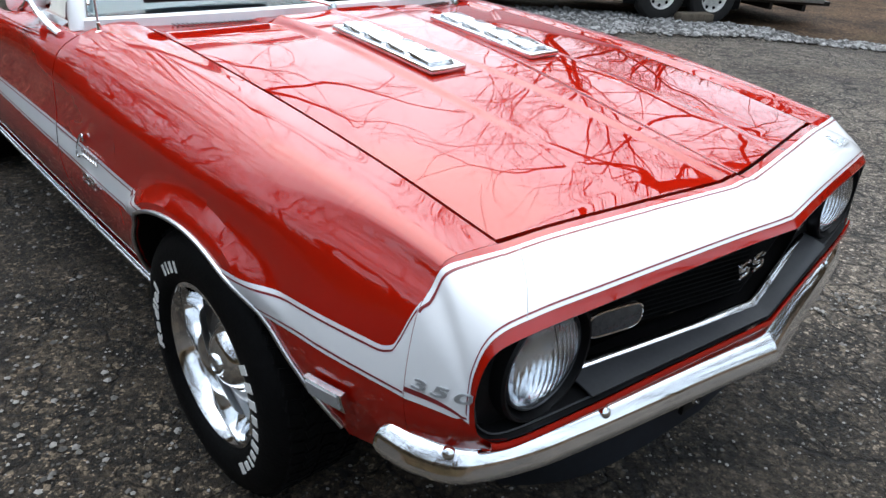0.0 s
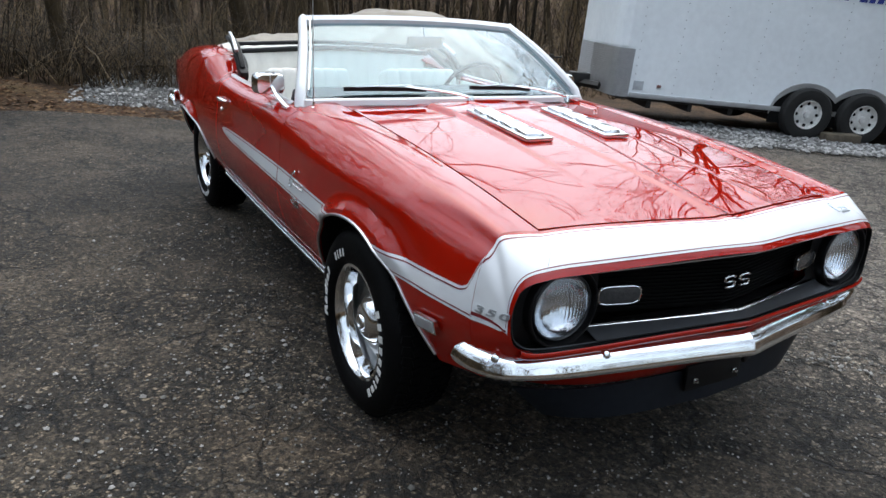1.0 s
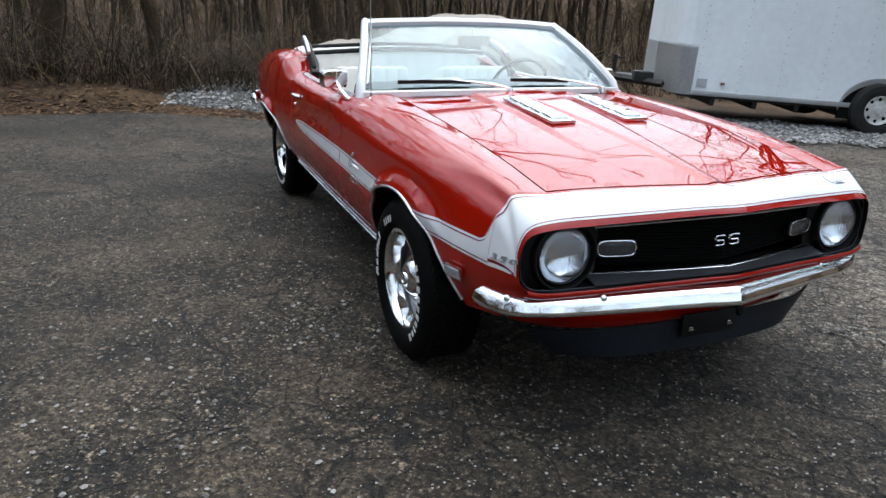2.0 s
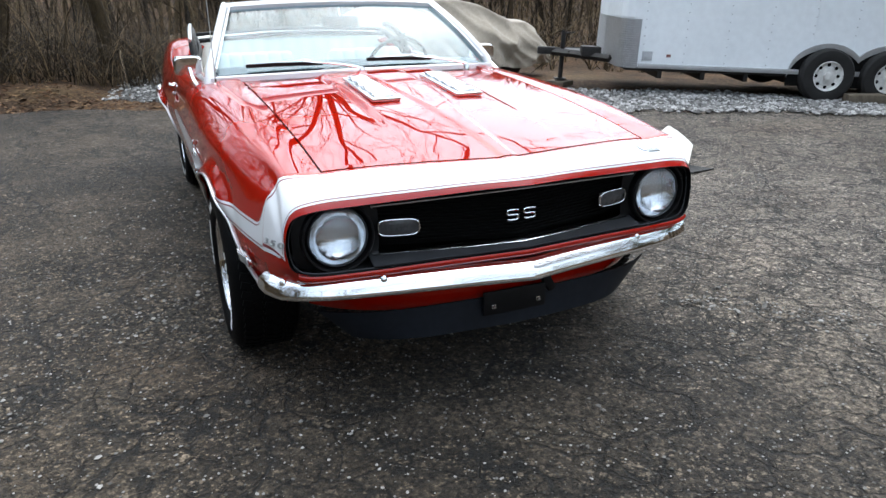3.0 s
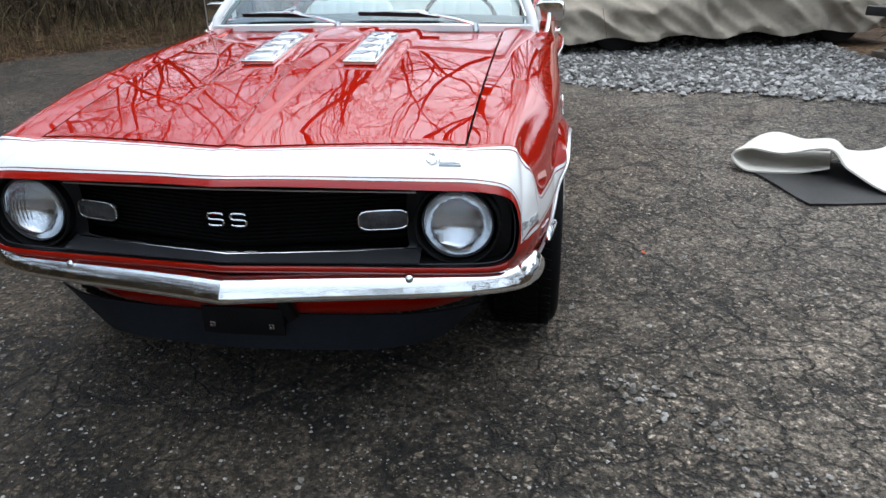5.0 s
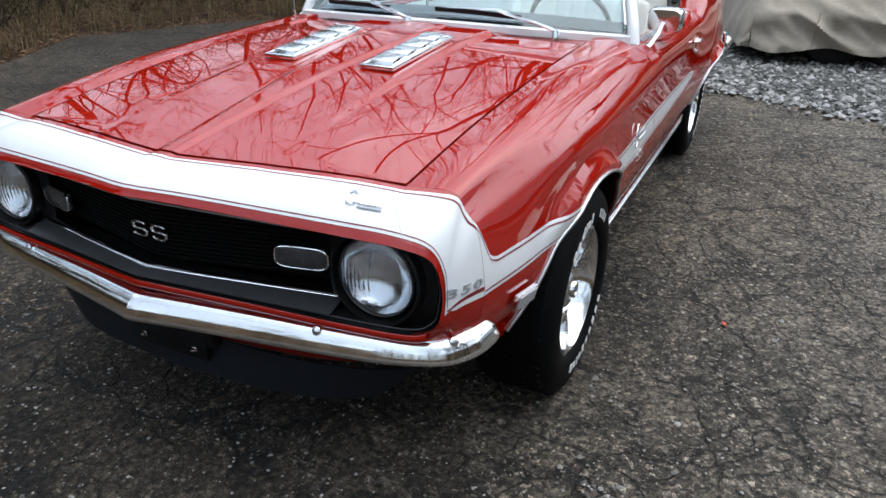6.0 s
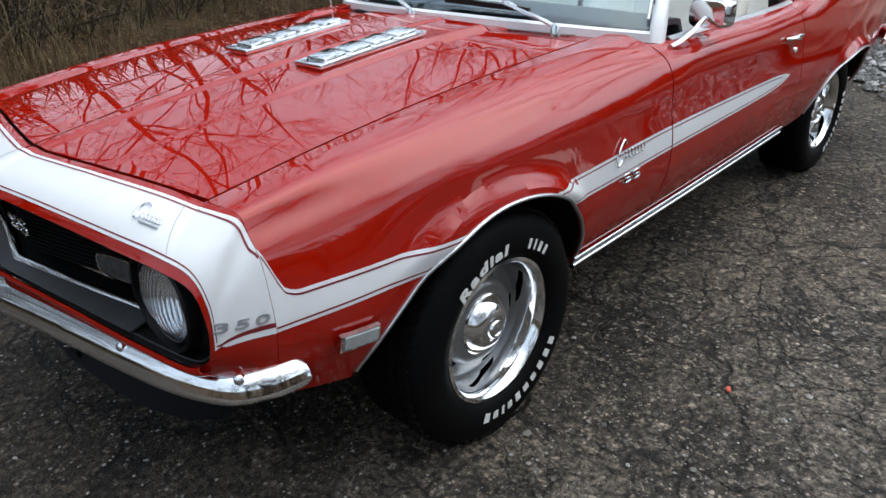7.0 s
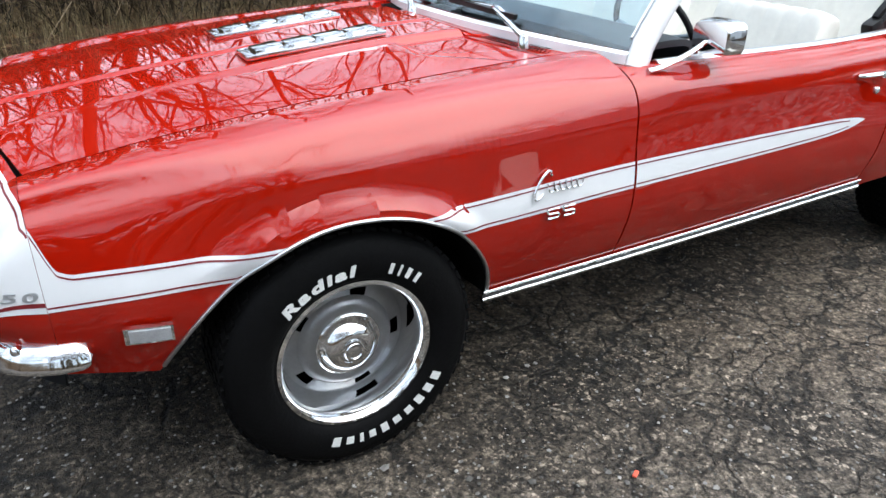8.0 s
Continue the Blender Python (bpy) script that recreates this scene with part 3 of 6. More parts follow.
def build_wheel():
    """A wheel about its own centre, its outer face towards +y."""
    w = new("wheel")
    w.parent = car
    tagged(w, "silver rally wheel with chrome trim ring on a raised-letter tyre")
    half = 0.118
    prof = [(RIM_R, -half * 0.8), (RIM_R + 0.03, -half * 1.0), (TYRE_R - 0.05, -half * 1.06), (TYRE_R - 0.012, -half * 0.9), (TYRE_R, -half * 0.7), (TYRE_R + 0.002, 0), (TYRE_R, half * 0.72),
            (TYRE_R - 0.008, half * 0.86), (TYRE_R - 0.022, half * 0.97), (TYRE_R - 0.05, half * 1.05), (RIM_R + 0.045, half * 1.06), (RIM_R + 0.018, half * 1.0), (RIM_R + 0.006, half * 0.9), (RIM_R, half * 0.8)]
    tyre = part("tyre", lathe(prof, 72), RUBBER, w, "black tyre with raised white sidewall lettering", smooth=60)
    # tread blocks
    tread = []
    for k in range(60):
        a = 2 * math.pi * k / 60
        for r in range(5):
            yy = -0.076 + 0.038 * r
            b = box(0.024, 0.031, 0.008, at=(0, yy, TYRE_R + 0.002), m=Matrix.Rotation(0.3 if r % 2 else -0.3, 4, "Z"))
            tread.append(moved(b, Matrix.Rotation(a + 0.03 * r, 4, "Y")))
    part("tread", join(*tread), RUBBER, tyre, smooth=0)
    return w, tyre


def sidewall_bars(tyre, a0, sizes, r):
    """Raised white marks along the sidewall: plain bars of a width and a height."""
    a = a0
    for k, (wd, ht) in enumerate(sizes):
        if ht:
            strokes = [(0, wd, 0, ht)]
            pieces = [sheet(3, 1, lambda u, v: Vector(((r - ht / 2 + h0 + (h1 - h0) * v) * math.cos(a + (w0 + (w1 - w0) * u) / r), 0.118 * 1.062 + 0.0012, (r - ht / 2 + h0 + (h1 - h0) * v) * math.sin(a + (w0 + (w1 - w0) * u) / r))), 0.002) for w0, w1, h0, h1 in strokes]
            part("sidewall_mark", join(*pieces), LETTER, tyre, smooth=0)
        a += (wd + 0.017) / r


def rim_parts(w):
    prof = [(RIM_R + 0.007, 0.096), (RIM_R + 0.004, 0.108), (RIM_R - 0.006, 0.110), (RIM_R - 0.014, 0.102), (RIM_R - 0.020, 0.080), (RIM_R - 0.029, 0.040), (RIM_R - 0.034, 0.012)]
    part("trim_ring", lathe(prof, 64), CHROME, w, "polished chrome trim ring", smooth=50)
    bm = bmesh.new()
    n = 120
    rows = [(r, h - 0.018) for r, h in ((0.168, 0.030), (0.164, 0.034), (0.152, 0.040), (0.140, 0.0445), (0.128, 0.048), (0.122, 0.058), (0.112, 0.066), (0.100, 0.068), (0.085, 0.066))]
    vs = [[bm.verts.new((r * math.cos(2 * math.pi * k / n), h, r * math.sin(2 * math.pi * k / n))) for k in range(n)] for r, h in rows]
    for j in range(len(rows) - 1):
        for k in range(n):
            slot = (k % 24) in (9, 10, 11, 12, 13, 14) and j in (2, 3)
            if not slot:
                bm.faces.new((vs[j][k], vs[j][(k + 1) % n], vs[j + 1][(k + 1) % n], vs[j + 1][k]))
    bmesh.ops.solidify(bm, geom=bm.faces[:], thickness=0.006)
    bmesh.ops.recalc_face_normals(bm, faces=bm.faces)
    part("rim", bm, DULL, w, "silver painted slotted rally rim", smooth=40)
    part("rim_inside", lathe([(RIM_R - 0.004, 0.09), (RIM_R - 0.012, -0.09), (0.05, -0.09), (0.05, 0.0), (0.10, 0.0)], 48), DEEP, w)
    cap = [(0.088, 0.062), (0.087, 0.070), (0.083, 0.073), (0.078, 0.072), (0.074, 0.078), (0.066, 0.090), (0.056, 0.099), (0.044, 0.104), (0.036, 0.105), (0.034, 0.101), (0.030, 0.101), (0.028, 0.112), (0.025, 0.116), (0.018, 0.116), (0.016, 0.113), (0.008, 0.114), (0.0, 0.115)]
    part("centre_cap", lathe([(r, h - 0.018) for r, h in cap], 56), CHROME, w, "chrome centre cap", smooth=30)


front_wheel, tyre0 = build_wheel()
rim_parts(front_wheel)
def sidewall_word(tyre, a0, text, r, size, wide):
    """Raised white letters bent round the sidewall."""
    bm = lettering(text, size, 0.001, 0.0016)
    left = min(v.co.x for v in bm.verts)
    for v in bm.verts:
        a, q = a0 + ((v.co.x - left) * wide + 0.25 * v.co.y) / r, r - size * 0.36 + v.co.y
        v.co = (q * math.cos(a), 0.118 * 1.062 + 0.0012 + v.co.z, q * math.sin(a))
    part("sidewall_letters", bm, LETTER, tyre, smooth=0)


sidewall_word(tyre0, radians(44), "Radial", RIM_R + 0.045, 0.037, 1.75)
sidewall_bars(tyre0, radians(111), [(0.010, 0.027), (0.006, 0.029), (0.012, 0.027), (0.010, 0.027)], RIM_R + 0.045)
sidewall_bars(tyre0, radians(208), [(0.022, 0.027), (0.022, 0.027), (0.022, 0.027), (0.022, 0.021), (0.022, 0.021), (0.020, 0.027), (0.018, 0.021), (0.010, 0.027), (0.020, 0.021), (0.022, 0.027)], RIM_R + 0.045)
HUBY = 0.760
front_wheel.matrix_basis = pose(0, HUBY, 0.322)
for x, s, spin in ((0, -1, 60), (-2.746, 1, 40), (-2.746, -1, -25)):
    copy_thing(front_wheel, pose(x, s * (HUBY if x == 0 else 0.696), 0.322, 0, spin, 0 if s > 0 else 180))

# ---------- car trim ----------
def on_side(x, z, lift):
    kind = "fender" if x > DOOR_F else "door" if x > DOOR_R else "rear"
    return side_point(x, side_u(x, z, kind), kind, lift)


LOW_KEYS = ((-1.885, 0.664), (-1.80, 0.642), (-1.62, 0.628), (-0.8, 0.612), (-0.3, 0.596), (0.3, 0.597), (0.7, 0.592))


def stripe_low(x):
    z = keyed(x, LOW_KEYS)
    return max(z, arch(x, *FRONT_ARCH) + 0.002)


def stripe_high(x):
    base = keyed(x, ((-1.885, 0.666), (-1.84, 0.676), (-1.7, 0.684), (-0.8, 0.688), (-0.2, 0.668), (0.3, 0.664), (0.56, 0.666)))
    if x > 0.560:
        t = (x - 0.560) / 0.065
        base += 0.018 * min(1, t / 0.62) ** 2 + 0.088 * ease(0.50, 1.12, t)
    return base


def band(x0, x1, n, low, high, lift, rows=6, dense=0):
    xs = [x0 + (x1 - x0) * (1 - (1 - i / n) ** (1 + dense)) for i in range(n + 1)]
    return sheet(n, rows, lambda u, v: on_side(xs[round(u * n)], low(xs[round(u * n)]) + (high(xs[round(u * n)]) - low(xs[round(u * n)])) * v, lift))


def arch_limit(x):
    return stripe_high(x) - 0.0005 > stripe_low(x)


for s in (1, -1):
    fen, dor = (fenders[0], doors[0]) if s > 0 else (fenders[1], doors[1])
    flip = (lambda b: b) if s > 0 else (lambda b: (lambda m: (b.free(), m)[1])(mirrored(b)))
    fr = 0.05
    while not arch_limit(fr):
        fr += 0.004
    rr = -0.05
    while not arch_limit(rr):
        rr -= 0.004
    part("side_stripe", flip(band(fr, NOSE_X + 0.0005, 70, stripe_low, stripe_high, 0.0020, 10, 0.6)), WHITE_PAINT, fen, "white painted side stripe", 60)
    part("side_stripe", flip(band(DOOR_F + 0.004, rr, 40, stripe_low, stripe_high, 0.0020)), WHITE_PAINT, fen, "white painted side stripe", 60)
    part("side_stripe", flip(band(-1.885, DOOR_F - 0.004, 60, stripe_low, stripe_high, 0.0020)), WHITE_PAINT, dor, "white painted side stripe", 60)
    def clear(x, step, edge):
        while arch(x, *FRONT_ARCH) + 0.006 > edge(x):
            x += step
        return x
    def low_line(x):
        return keyed(x, LOW_KEYS) + 0.0078
    for lo, hi, own in ((clear(0.1, 0.002, lambda x: stripe_high(x) - 0.0118), 0.588, fen), (DOOR_F + 0.004, clear(-0.1, -0.002, lambda x: stripe_high(x) - 0.0118), fen), (-1.80, DOOR_F - 0.004, dor)):
        part("pinstripe", flip(band(lo, hi, 40, lambda x: stripe_high(x) - 0.0118, lambda x: stripe_high(x) - 0.0078, 0.0030, 1)), PIN, own, smooth=60)
    for lo, hi, own in ((clear(0.1, 0.002, low_line), NOSE_X, fen), (DOOR_F + 0.004, clear(-0.1, -0.002, low_line), fen), (-1.80, DOOR_F - 0.004, dor)):
        part("pinstripe", flip(band(lo, hi, 40, lambda x: stripe_low(x) + 0.0078, lambda x: stripe_low(x) + 0.0118, 0.0030, 1)), PIN, own, smooth=60)
    # the line's upward turn behind the nose
    turn = sheet(24, 1, lambda u, v: on_side(0.588 + (0.6245 - 0.588) * u + (0.0 if v else 0.0035) * (1 - u) * 0, stripe_high(0.588 + 0.0365 * u) - 0.0125 - 0.004 * ease(0, 1, u) + (0.004 + 0.004 * ease(0.1, 0.8, u)) * v, 0.0024))
    part("pinstripe", flip(turn), PIN, fen, smooth=60)
    # wheel opening mouldings
    for cx, f, r, top, base, own in ((*FRONT_ARCH, fen), (*REAR_ARCH, car)):
        pts = []
        for k in range(2, 60):
            a = math.pi * k / 60
            c = math.cos(a)
            x = cx + (f if c > 0 else r) * c
            z = arch(x, cx, f, r, top, base)
            if z > keyed(x, Z_BOTTOM) + 0.004:
                pts.append(on_side(x, z + 0.004, 0.002))
        part("wheel_moulding", flip(tube(pts, 0.0065, 8, flat=0.8)), BRUSHED, own, "thin bright metal wheel opening trim", 60)
        inner = sheet(40, 5, lambda u, v, q=pts: spline(q, u) + Vector((0, -0.005 - 0.30 * v, 0.012 - 0.02 * v)), 0.004)
        part("wheel_well", flip(inner), DEEP, car)
    # rocker moulding
    def sill(x, dz, lift):
        return on_side(x, keyed(x, Z_BOTTOM) + dz, lift)
    runs = [-2.03 + 1.645 * k / 40 for k in range(41)]
    part("rocker_moulding", flip(tube([sill(x, 0.010, 0.010) for x in runs], 0.0095, 10, flat=0.8)), CHROME, car, "bright chrome sill moulding", 60)
    roc2 = sheet(40, 1, lambda u, v: sill(-2.03 + 1.645 * u, 0.016 + 0.016 * v, 0.006), 0.004)
    part("rocker_band", flip(roc2), BLACK, car, "dark band above the sill moulding", 40)
    part("rocker_bead", flip(tube([sill(x, 0.034, 0.007) for x in runs], 0.0045, 8)), CHROME, car, smooth=60)
    # side marker
    mk = sheet(12, 4, lambda u, v: on_side(0.404 + 0.096 * u, 0.492 + 0.042 * v + 0.006 * u, 0.008), 0.012)
    marker = part("side_marker", flip(mk), CHROME, fen, "chrome framed side marker lamp", 30)
    mk2 = sheet(12, 4, lambda u, v: on_side(0.411 + 0.082 * u, 0.498 + 0.031 * v + 0.006 * u, 0.0205), 0.002)
    part("marker_lens", flip(mk2), mat("marker_lens_grey", (0.42, 0.43, 0.44), 0.15, coat=0.6, vary=0.2, scale=40), marker)
    # fender emblem: a tall loop, a run of small loops and two block letters below
    def on_stripe(a, b):
        return on_side(-0.497 - 0.158 * (a if s > 0 else 1.02 - a), 0.640 + 0.074 * b, 0.007)
    loop = [on_stripe(0.17 + 0.11 * math.cos(a) + 0.13 * math.sin(a), 0.52 + 0.47 * math.sin(a)) for a in (radians(35 + 285 * k / 22) for k in range(23))]
    em = part("fender_emblem", flip(tube(loop, 0.0034, 8)), CHROME, fen, "chrome script emblem on the side stripe")
    wavy = [on_stripe(0.28 + 0.70 * k / 60 - 0.035 * math.sin(k * math.pi / 5), 0.38 + 0.15 * math.cos(k * math.pi / 5)) for k in range(61)]
    part("script_letters", flip(tube(wavy, 0.0024, 6)), CHROME, em)
    for x0 in (-0.560, -0.612):
        bow = [(0.019 * math.copysign(abs(math.cos(a)) ** 0.55, math.cos(a)), 0.0065 * math.copysign(abs(math.sin(a)) ** 0.6, math.sin(a))) for a in (radians(20 + 250 * k / 12) for k in range(13))]
        path = [(-x, z + 0.0065) for x, z in bow] + [(x, -z - 0.0065) for x, z in reversed(bow)]
        path = [(x * s, z) for x, z in path] if s < 0 else path
        part("block_letter", flip(tube([on_side(x0 + (x if s > 0 else -x), 0.596 + z, 0.006) for x, z in path], 0.0034, 6, 40)), CHROME, em)
    # door furniture
    h = on_side(-1.88, 0.818, 0.0)
    handle = part("door_handle", flip(tube([h + Vector((0.075, 0.004, -0.002)), h + Vector((0.055, 0.018, 0)), h + Vector((0.0, 0.026, 0.002)), h + Vector((-0.055, 0.020, 0.001)), h + Vector((-0.075, 0.006, 0))], lambda t: 0.0075 + 0.004 * math.sin(math.pi * t), 10, 20, flat=0.75)), CHROME, dor, "chrome lift door handle")
    b = on_side(-1.945, 0.806, 0.0)
    part("handle_button", flip(moved(lathe([(0, 0.02), (0.009, 0.018), (0.012, 0.01), (0.012, 0)], 16), Matrix.Translation(b))), CHROME, handle)
    b = on_side(-1.925, 0.757, 0.0)
    part("door_lock", flip(moved(lathe([(0, 0.008), (0.008, 0.008), (0.012, 0.005), (0.013, -0.002)], 20), Matrix.Translation(b))), CHROME, dor)
    # belt moulding along the door top
    belt = sheet(50, 4, lambda u, v: Vector((-0.985 - 1.10 * u, keyed(-0.985 - 1.10 * u, Y_CROWN) + 0.006 - 0.030 * v, keyed(-0.985 - 1.1 * u, Z_CROWN) + 0.004 + 0.010 * math.sin(v * math.pi * 0.8))), 0.004)
    part("belt_moulding", flip(belt), BRUSHED, dor, "bright belt moulding along the door top")
    # door mirror
    base = Vector((-0.975, 0.800, 0.918))
    arm = part("door_mirror", flip(tube([base + Vector((0.055, 0.004, -0.006)), base + Vector((0.01, 0.012, 0.004)), base + Vector((-0.07, 0.018, 0.030)), base + Vector((-0.135, 0.020, 0.060))], lambda t: 0.012 - 0.003 * t, 10, 18, flat=0.7)), CHROME, dor, "chrome door mirror on a slim arm")
    hc = Vector((-1.150, 0.822, 0.988))

    def mirror_head(u, v):
        a = 2 * math.pi * u
        c, q = math.cos(a), math.sin(a)
        rx = math.copysign(abs(c) ** 0.4, c)
        rz = math.copysign(abs(q) ** 0.5, q)
        size = (1.0, 1.0, 0.95, 0.86, 0.0)[min(4, int(v * 4 + 0.01))]
        depth = (-0.034, -0.016, 0.018, 0.032, 0.034)[min(4, int(v * 4 + 0.01))]
        return Vector((hc.x + depth, hc.y + rx * 0.070 * size, hc.z + rz * 0.048 * size))
    part("mirror_shell", flip(sheet(32, 4, mirror_head, closed=True)), CHROME, arm, "chrome mirror housing", 50)
    glass = sheet(32, 1, lambda u, v: Vector((hc.x - 0.028, hc.y + v * 0.060 * math.copysign(abs(math.cos(2 * math.pi * u)) ** 0.5, math.cos(2 * math.pi * u)), hc.z + v * 0.039 * math.copysign(abs(math.sin(2 * math.pi * u)) ** 0.5, math.sin(2 * math.pi * u)))), closed=True)
    part("mirror_glass", flip(glass), mat("mirror_glass", (0.85, 0.87, 0.88), 0.01, 1.0), arm)

SEAM = mat("shaded_panel_gap", (0.40, 0.40, 0.41), 0.6, vary=0.2, scale=30)
# white band over the nose with its red pinstripes
T_LOW = 0.5 + 0.5 * (1 - side_u(NOSE_X, 0.592)) / 0.94
T_TURN = 0.5 + 0.5 * (1 - side_u(NOSE_X, 0.782)) / 0.94

T_PIN = 0.5 + 0.5 * (1 - side_u(NOSE_X, 0.750)) / 0.94


def white_v0(t):
    return 0.085 * ease(T_TURN, 0.50, t)


for s in (1, -1):
    flip = (lambda b: b) if s > 0 else (lambda b: (lambda m: (b.free(), m)[1])(mirrored(b)))

    def low_end(v):
        return T_LOW - 0.034 * v - 0.010 * ease(0.70, 0.86, v)
    part("nose_stripe", flip(sheet(240, 12, lambda u, v: nose_point(low_end(v) * u, white_v0(low_end(v) * u) + (0.845 - white_v0(low_end(v) * u)) * v, 0.0018))), WHITE_PAINT, car, "white painted band over the nose", 60)
    part("pinstripe", flip(sheet(240, 1, lambda u, v: nose_point(T_PIN * u, (white_v0(T_PIN * u) + 0.042) * ease(T_PIN, T_PIN - 0.035, T_PIN * u) + 0.022 * v, 0.0024))), PIN, car, smooth=60)
    part("pinstripe", flip(sheet(240, 1, lambda u, v: nose_point((T_LOW - 0.062) * u, 0.778 + 0.022 * v, 0.0024))), PIN, car, smooth=60)
    part("pinstripe", flip(sheet(24, 1, lambda u, v: nose_point(low_end(u * 0.80) - 0.009 - 0.006 * v - 0.006 * u, u * 0.80, 0.0024))), PIN, car, smooth=60)
    # chrome edge of the grille opening
    edge = [Vector((p.x - 0.012, p.y * s * 0.985, 0.635 + (p.z - 0.635) * 0.97)) for p in (spline(RIM_FULL, k / 60) for k in range(61))]
    part("opening_trim", tube(edge, 0.0020, 6), GREY_BAR, car)
    # bright seam between header and fender
    part("header_seam", sheet(1, 12, lambda u, v: (lambda p: Vector((p.x, p.y * s, p.z)))(nose_point(0.470 + 0.0018 * u, 0.09 + 0.73 * v, 0.0026))), SEAM, car)

# numeral badge on both front corners, just behind the opening
def nose_at(x, z, lift):
    """The place on the corner of the nose cap at a given x and height."""
    t, v = 0.80, max(0.0, min(0.9, (x - NOSE_X) / 0.125))
    for _ in range(14):
        p = nose_point(t, v)
        pt, pv = (nose_point(t + 0.004, v) - p) / 0.004, (nose_point(t, v + 0.004) - p) / 0.004
        det = pt.x * pv.z - pv.x * pt.z
        ex, ez = x - p.x, z - p.z
        t = min(0.97, max(0.55, t + (ex * pv.z - pv.x * ez) / det))
        v = min(0.95, max(0.0, v + (pt.x * ez - ex * pt.z) / det))
    return nose_point(t, v, lift)


for s in (1, -1):
    bm = lettering("350", 0.030, 0.0012, 0.0006)
    wide = max(v.co.x for v in bm.verts)
    for v in bm.verts:
        tx, ty, tz = v.co
        q = nose_at(0.687 - s * (tx / wide * 0.050) + 0.30 * s * -ty, 0.6235 + ty * 0.9 + 0.06 * (tx * -s), 0.0034 + tz)
        v.co = (q.x, q.y * s, q.z)
    part("engine_badge", bm, GALVANIC, car, "small bright metal numeral badge", smooth=0)

# chrome script on the header, driver's side
def script_strokes(place, r):
    """A slanted tall loop, a run of small loops and a bar: place(a, b) maps along and up to the surface, a and b from 0 to 1."""
    big = [place(0.20 + 0.15 * math.cos(a) + 0.14 * math.sin(a), 0.62 + 0.42 * math.sin(a)) for a in (radians(35 + 285 * k / 22) for k in range(23))]
    small = [place(0.30 + 0.68 * k / 48 - 0.035 * math.sin(k * math.pi / 4), 0.42 + 0.15 * math.cos(k * math.pi / 4)) for k in range(49)]
    bar = [place(0.22 + 0.70 * k / 10, 0.10) for k in range(11)]
    return tube(big, r * 1.1, 6), tube(small, r * 0.8, 6), tube(bar, r * 0.9, 6)


big, small, bar = script_strokes(lambda a, b: nose_point(0.372 + 0.070 * a, 0.56 - 0.27 * b, 0.004), 0.0026)
em = part("header_emblem", big, CHROME, car, "small chrome script emblem on the white nose")
part("script_letters", small, CHROME, em)
part("script_bar", bar, GALVANIC, em)

# ---------- windscreen ----------
SCREEN_TINT = mat("windscreen_glass", (0.57, 0.75, 0.82), 0.0, trans=1.0)
SCREEN_TINT.node_tree.nodes["Principled BSDF"].inputs["IOR"].default_value = 1.50


def glass_top(s):
    return Vector((-1.275 - 0.105 * abs(s) ** 2.2, s * 0.588, 1.276 - 0.022 * s * s))


def screen(s, v):
    a, b = glass_base(s), glass_top(s)
    p = a.lerp(b, v)
    p.x += 0.035 * math.sin(math.pi * v) * 0.6
    p.z += 0.012 * math.sin(math.pi * v)
    return p


ws = part("windscreen", sheet(40, 16, lambda u, v: screen((u * 2 - 1) * 0.965, 0.03 + 0.94 * v), 0.005), SCREEN_TINT, car, "curved windscreen reflecting a pale sky")
ws.visible_shadow = False
FRAME_W = mat("white_frame_paint", (0.76, 0.77, 0.78), 0.3, coat=0.5, vary=0.04, scale=4)
part("windscreen_header", profile_bar([screen((k / 20 - 1) * 1.0, 1.0) for k in range(41)], [(-0.034, -0.020), (0.024, -0.026), (0.032, 0.004), (0.012, 0.024), (-0.036, 0.016)]), FRAME_W, car, "white painted windscreen header")
part("windscreen_sill", profile_bar([glass_base((k / 20 - 1) * 0.98) + Vector((0.012, 0, -0.004)) for k in range(41)], [(-0.016, -0.016), (0.020, -0.016), (0.016, 0.010), (-0.016, 0.014)]), FRAME_W, car)
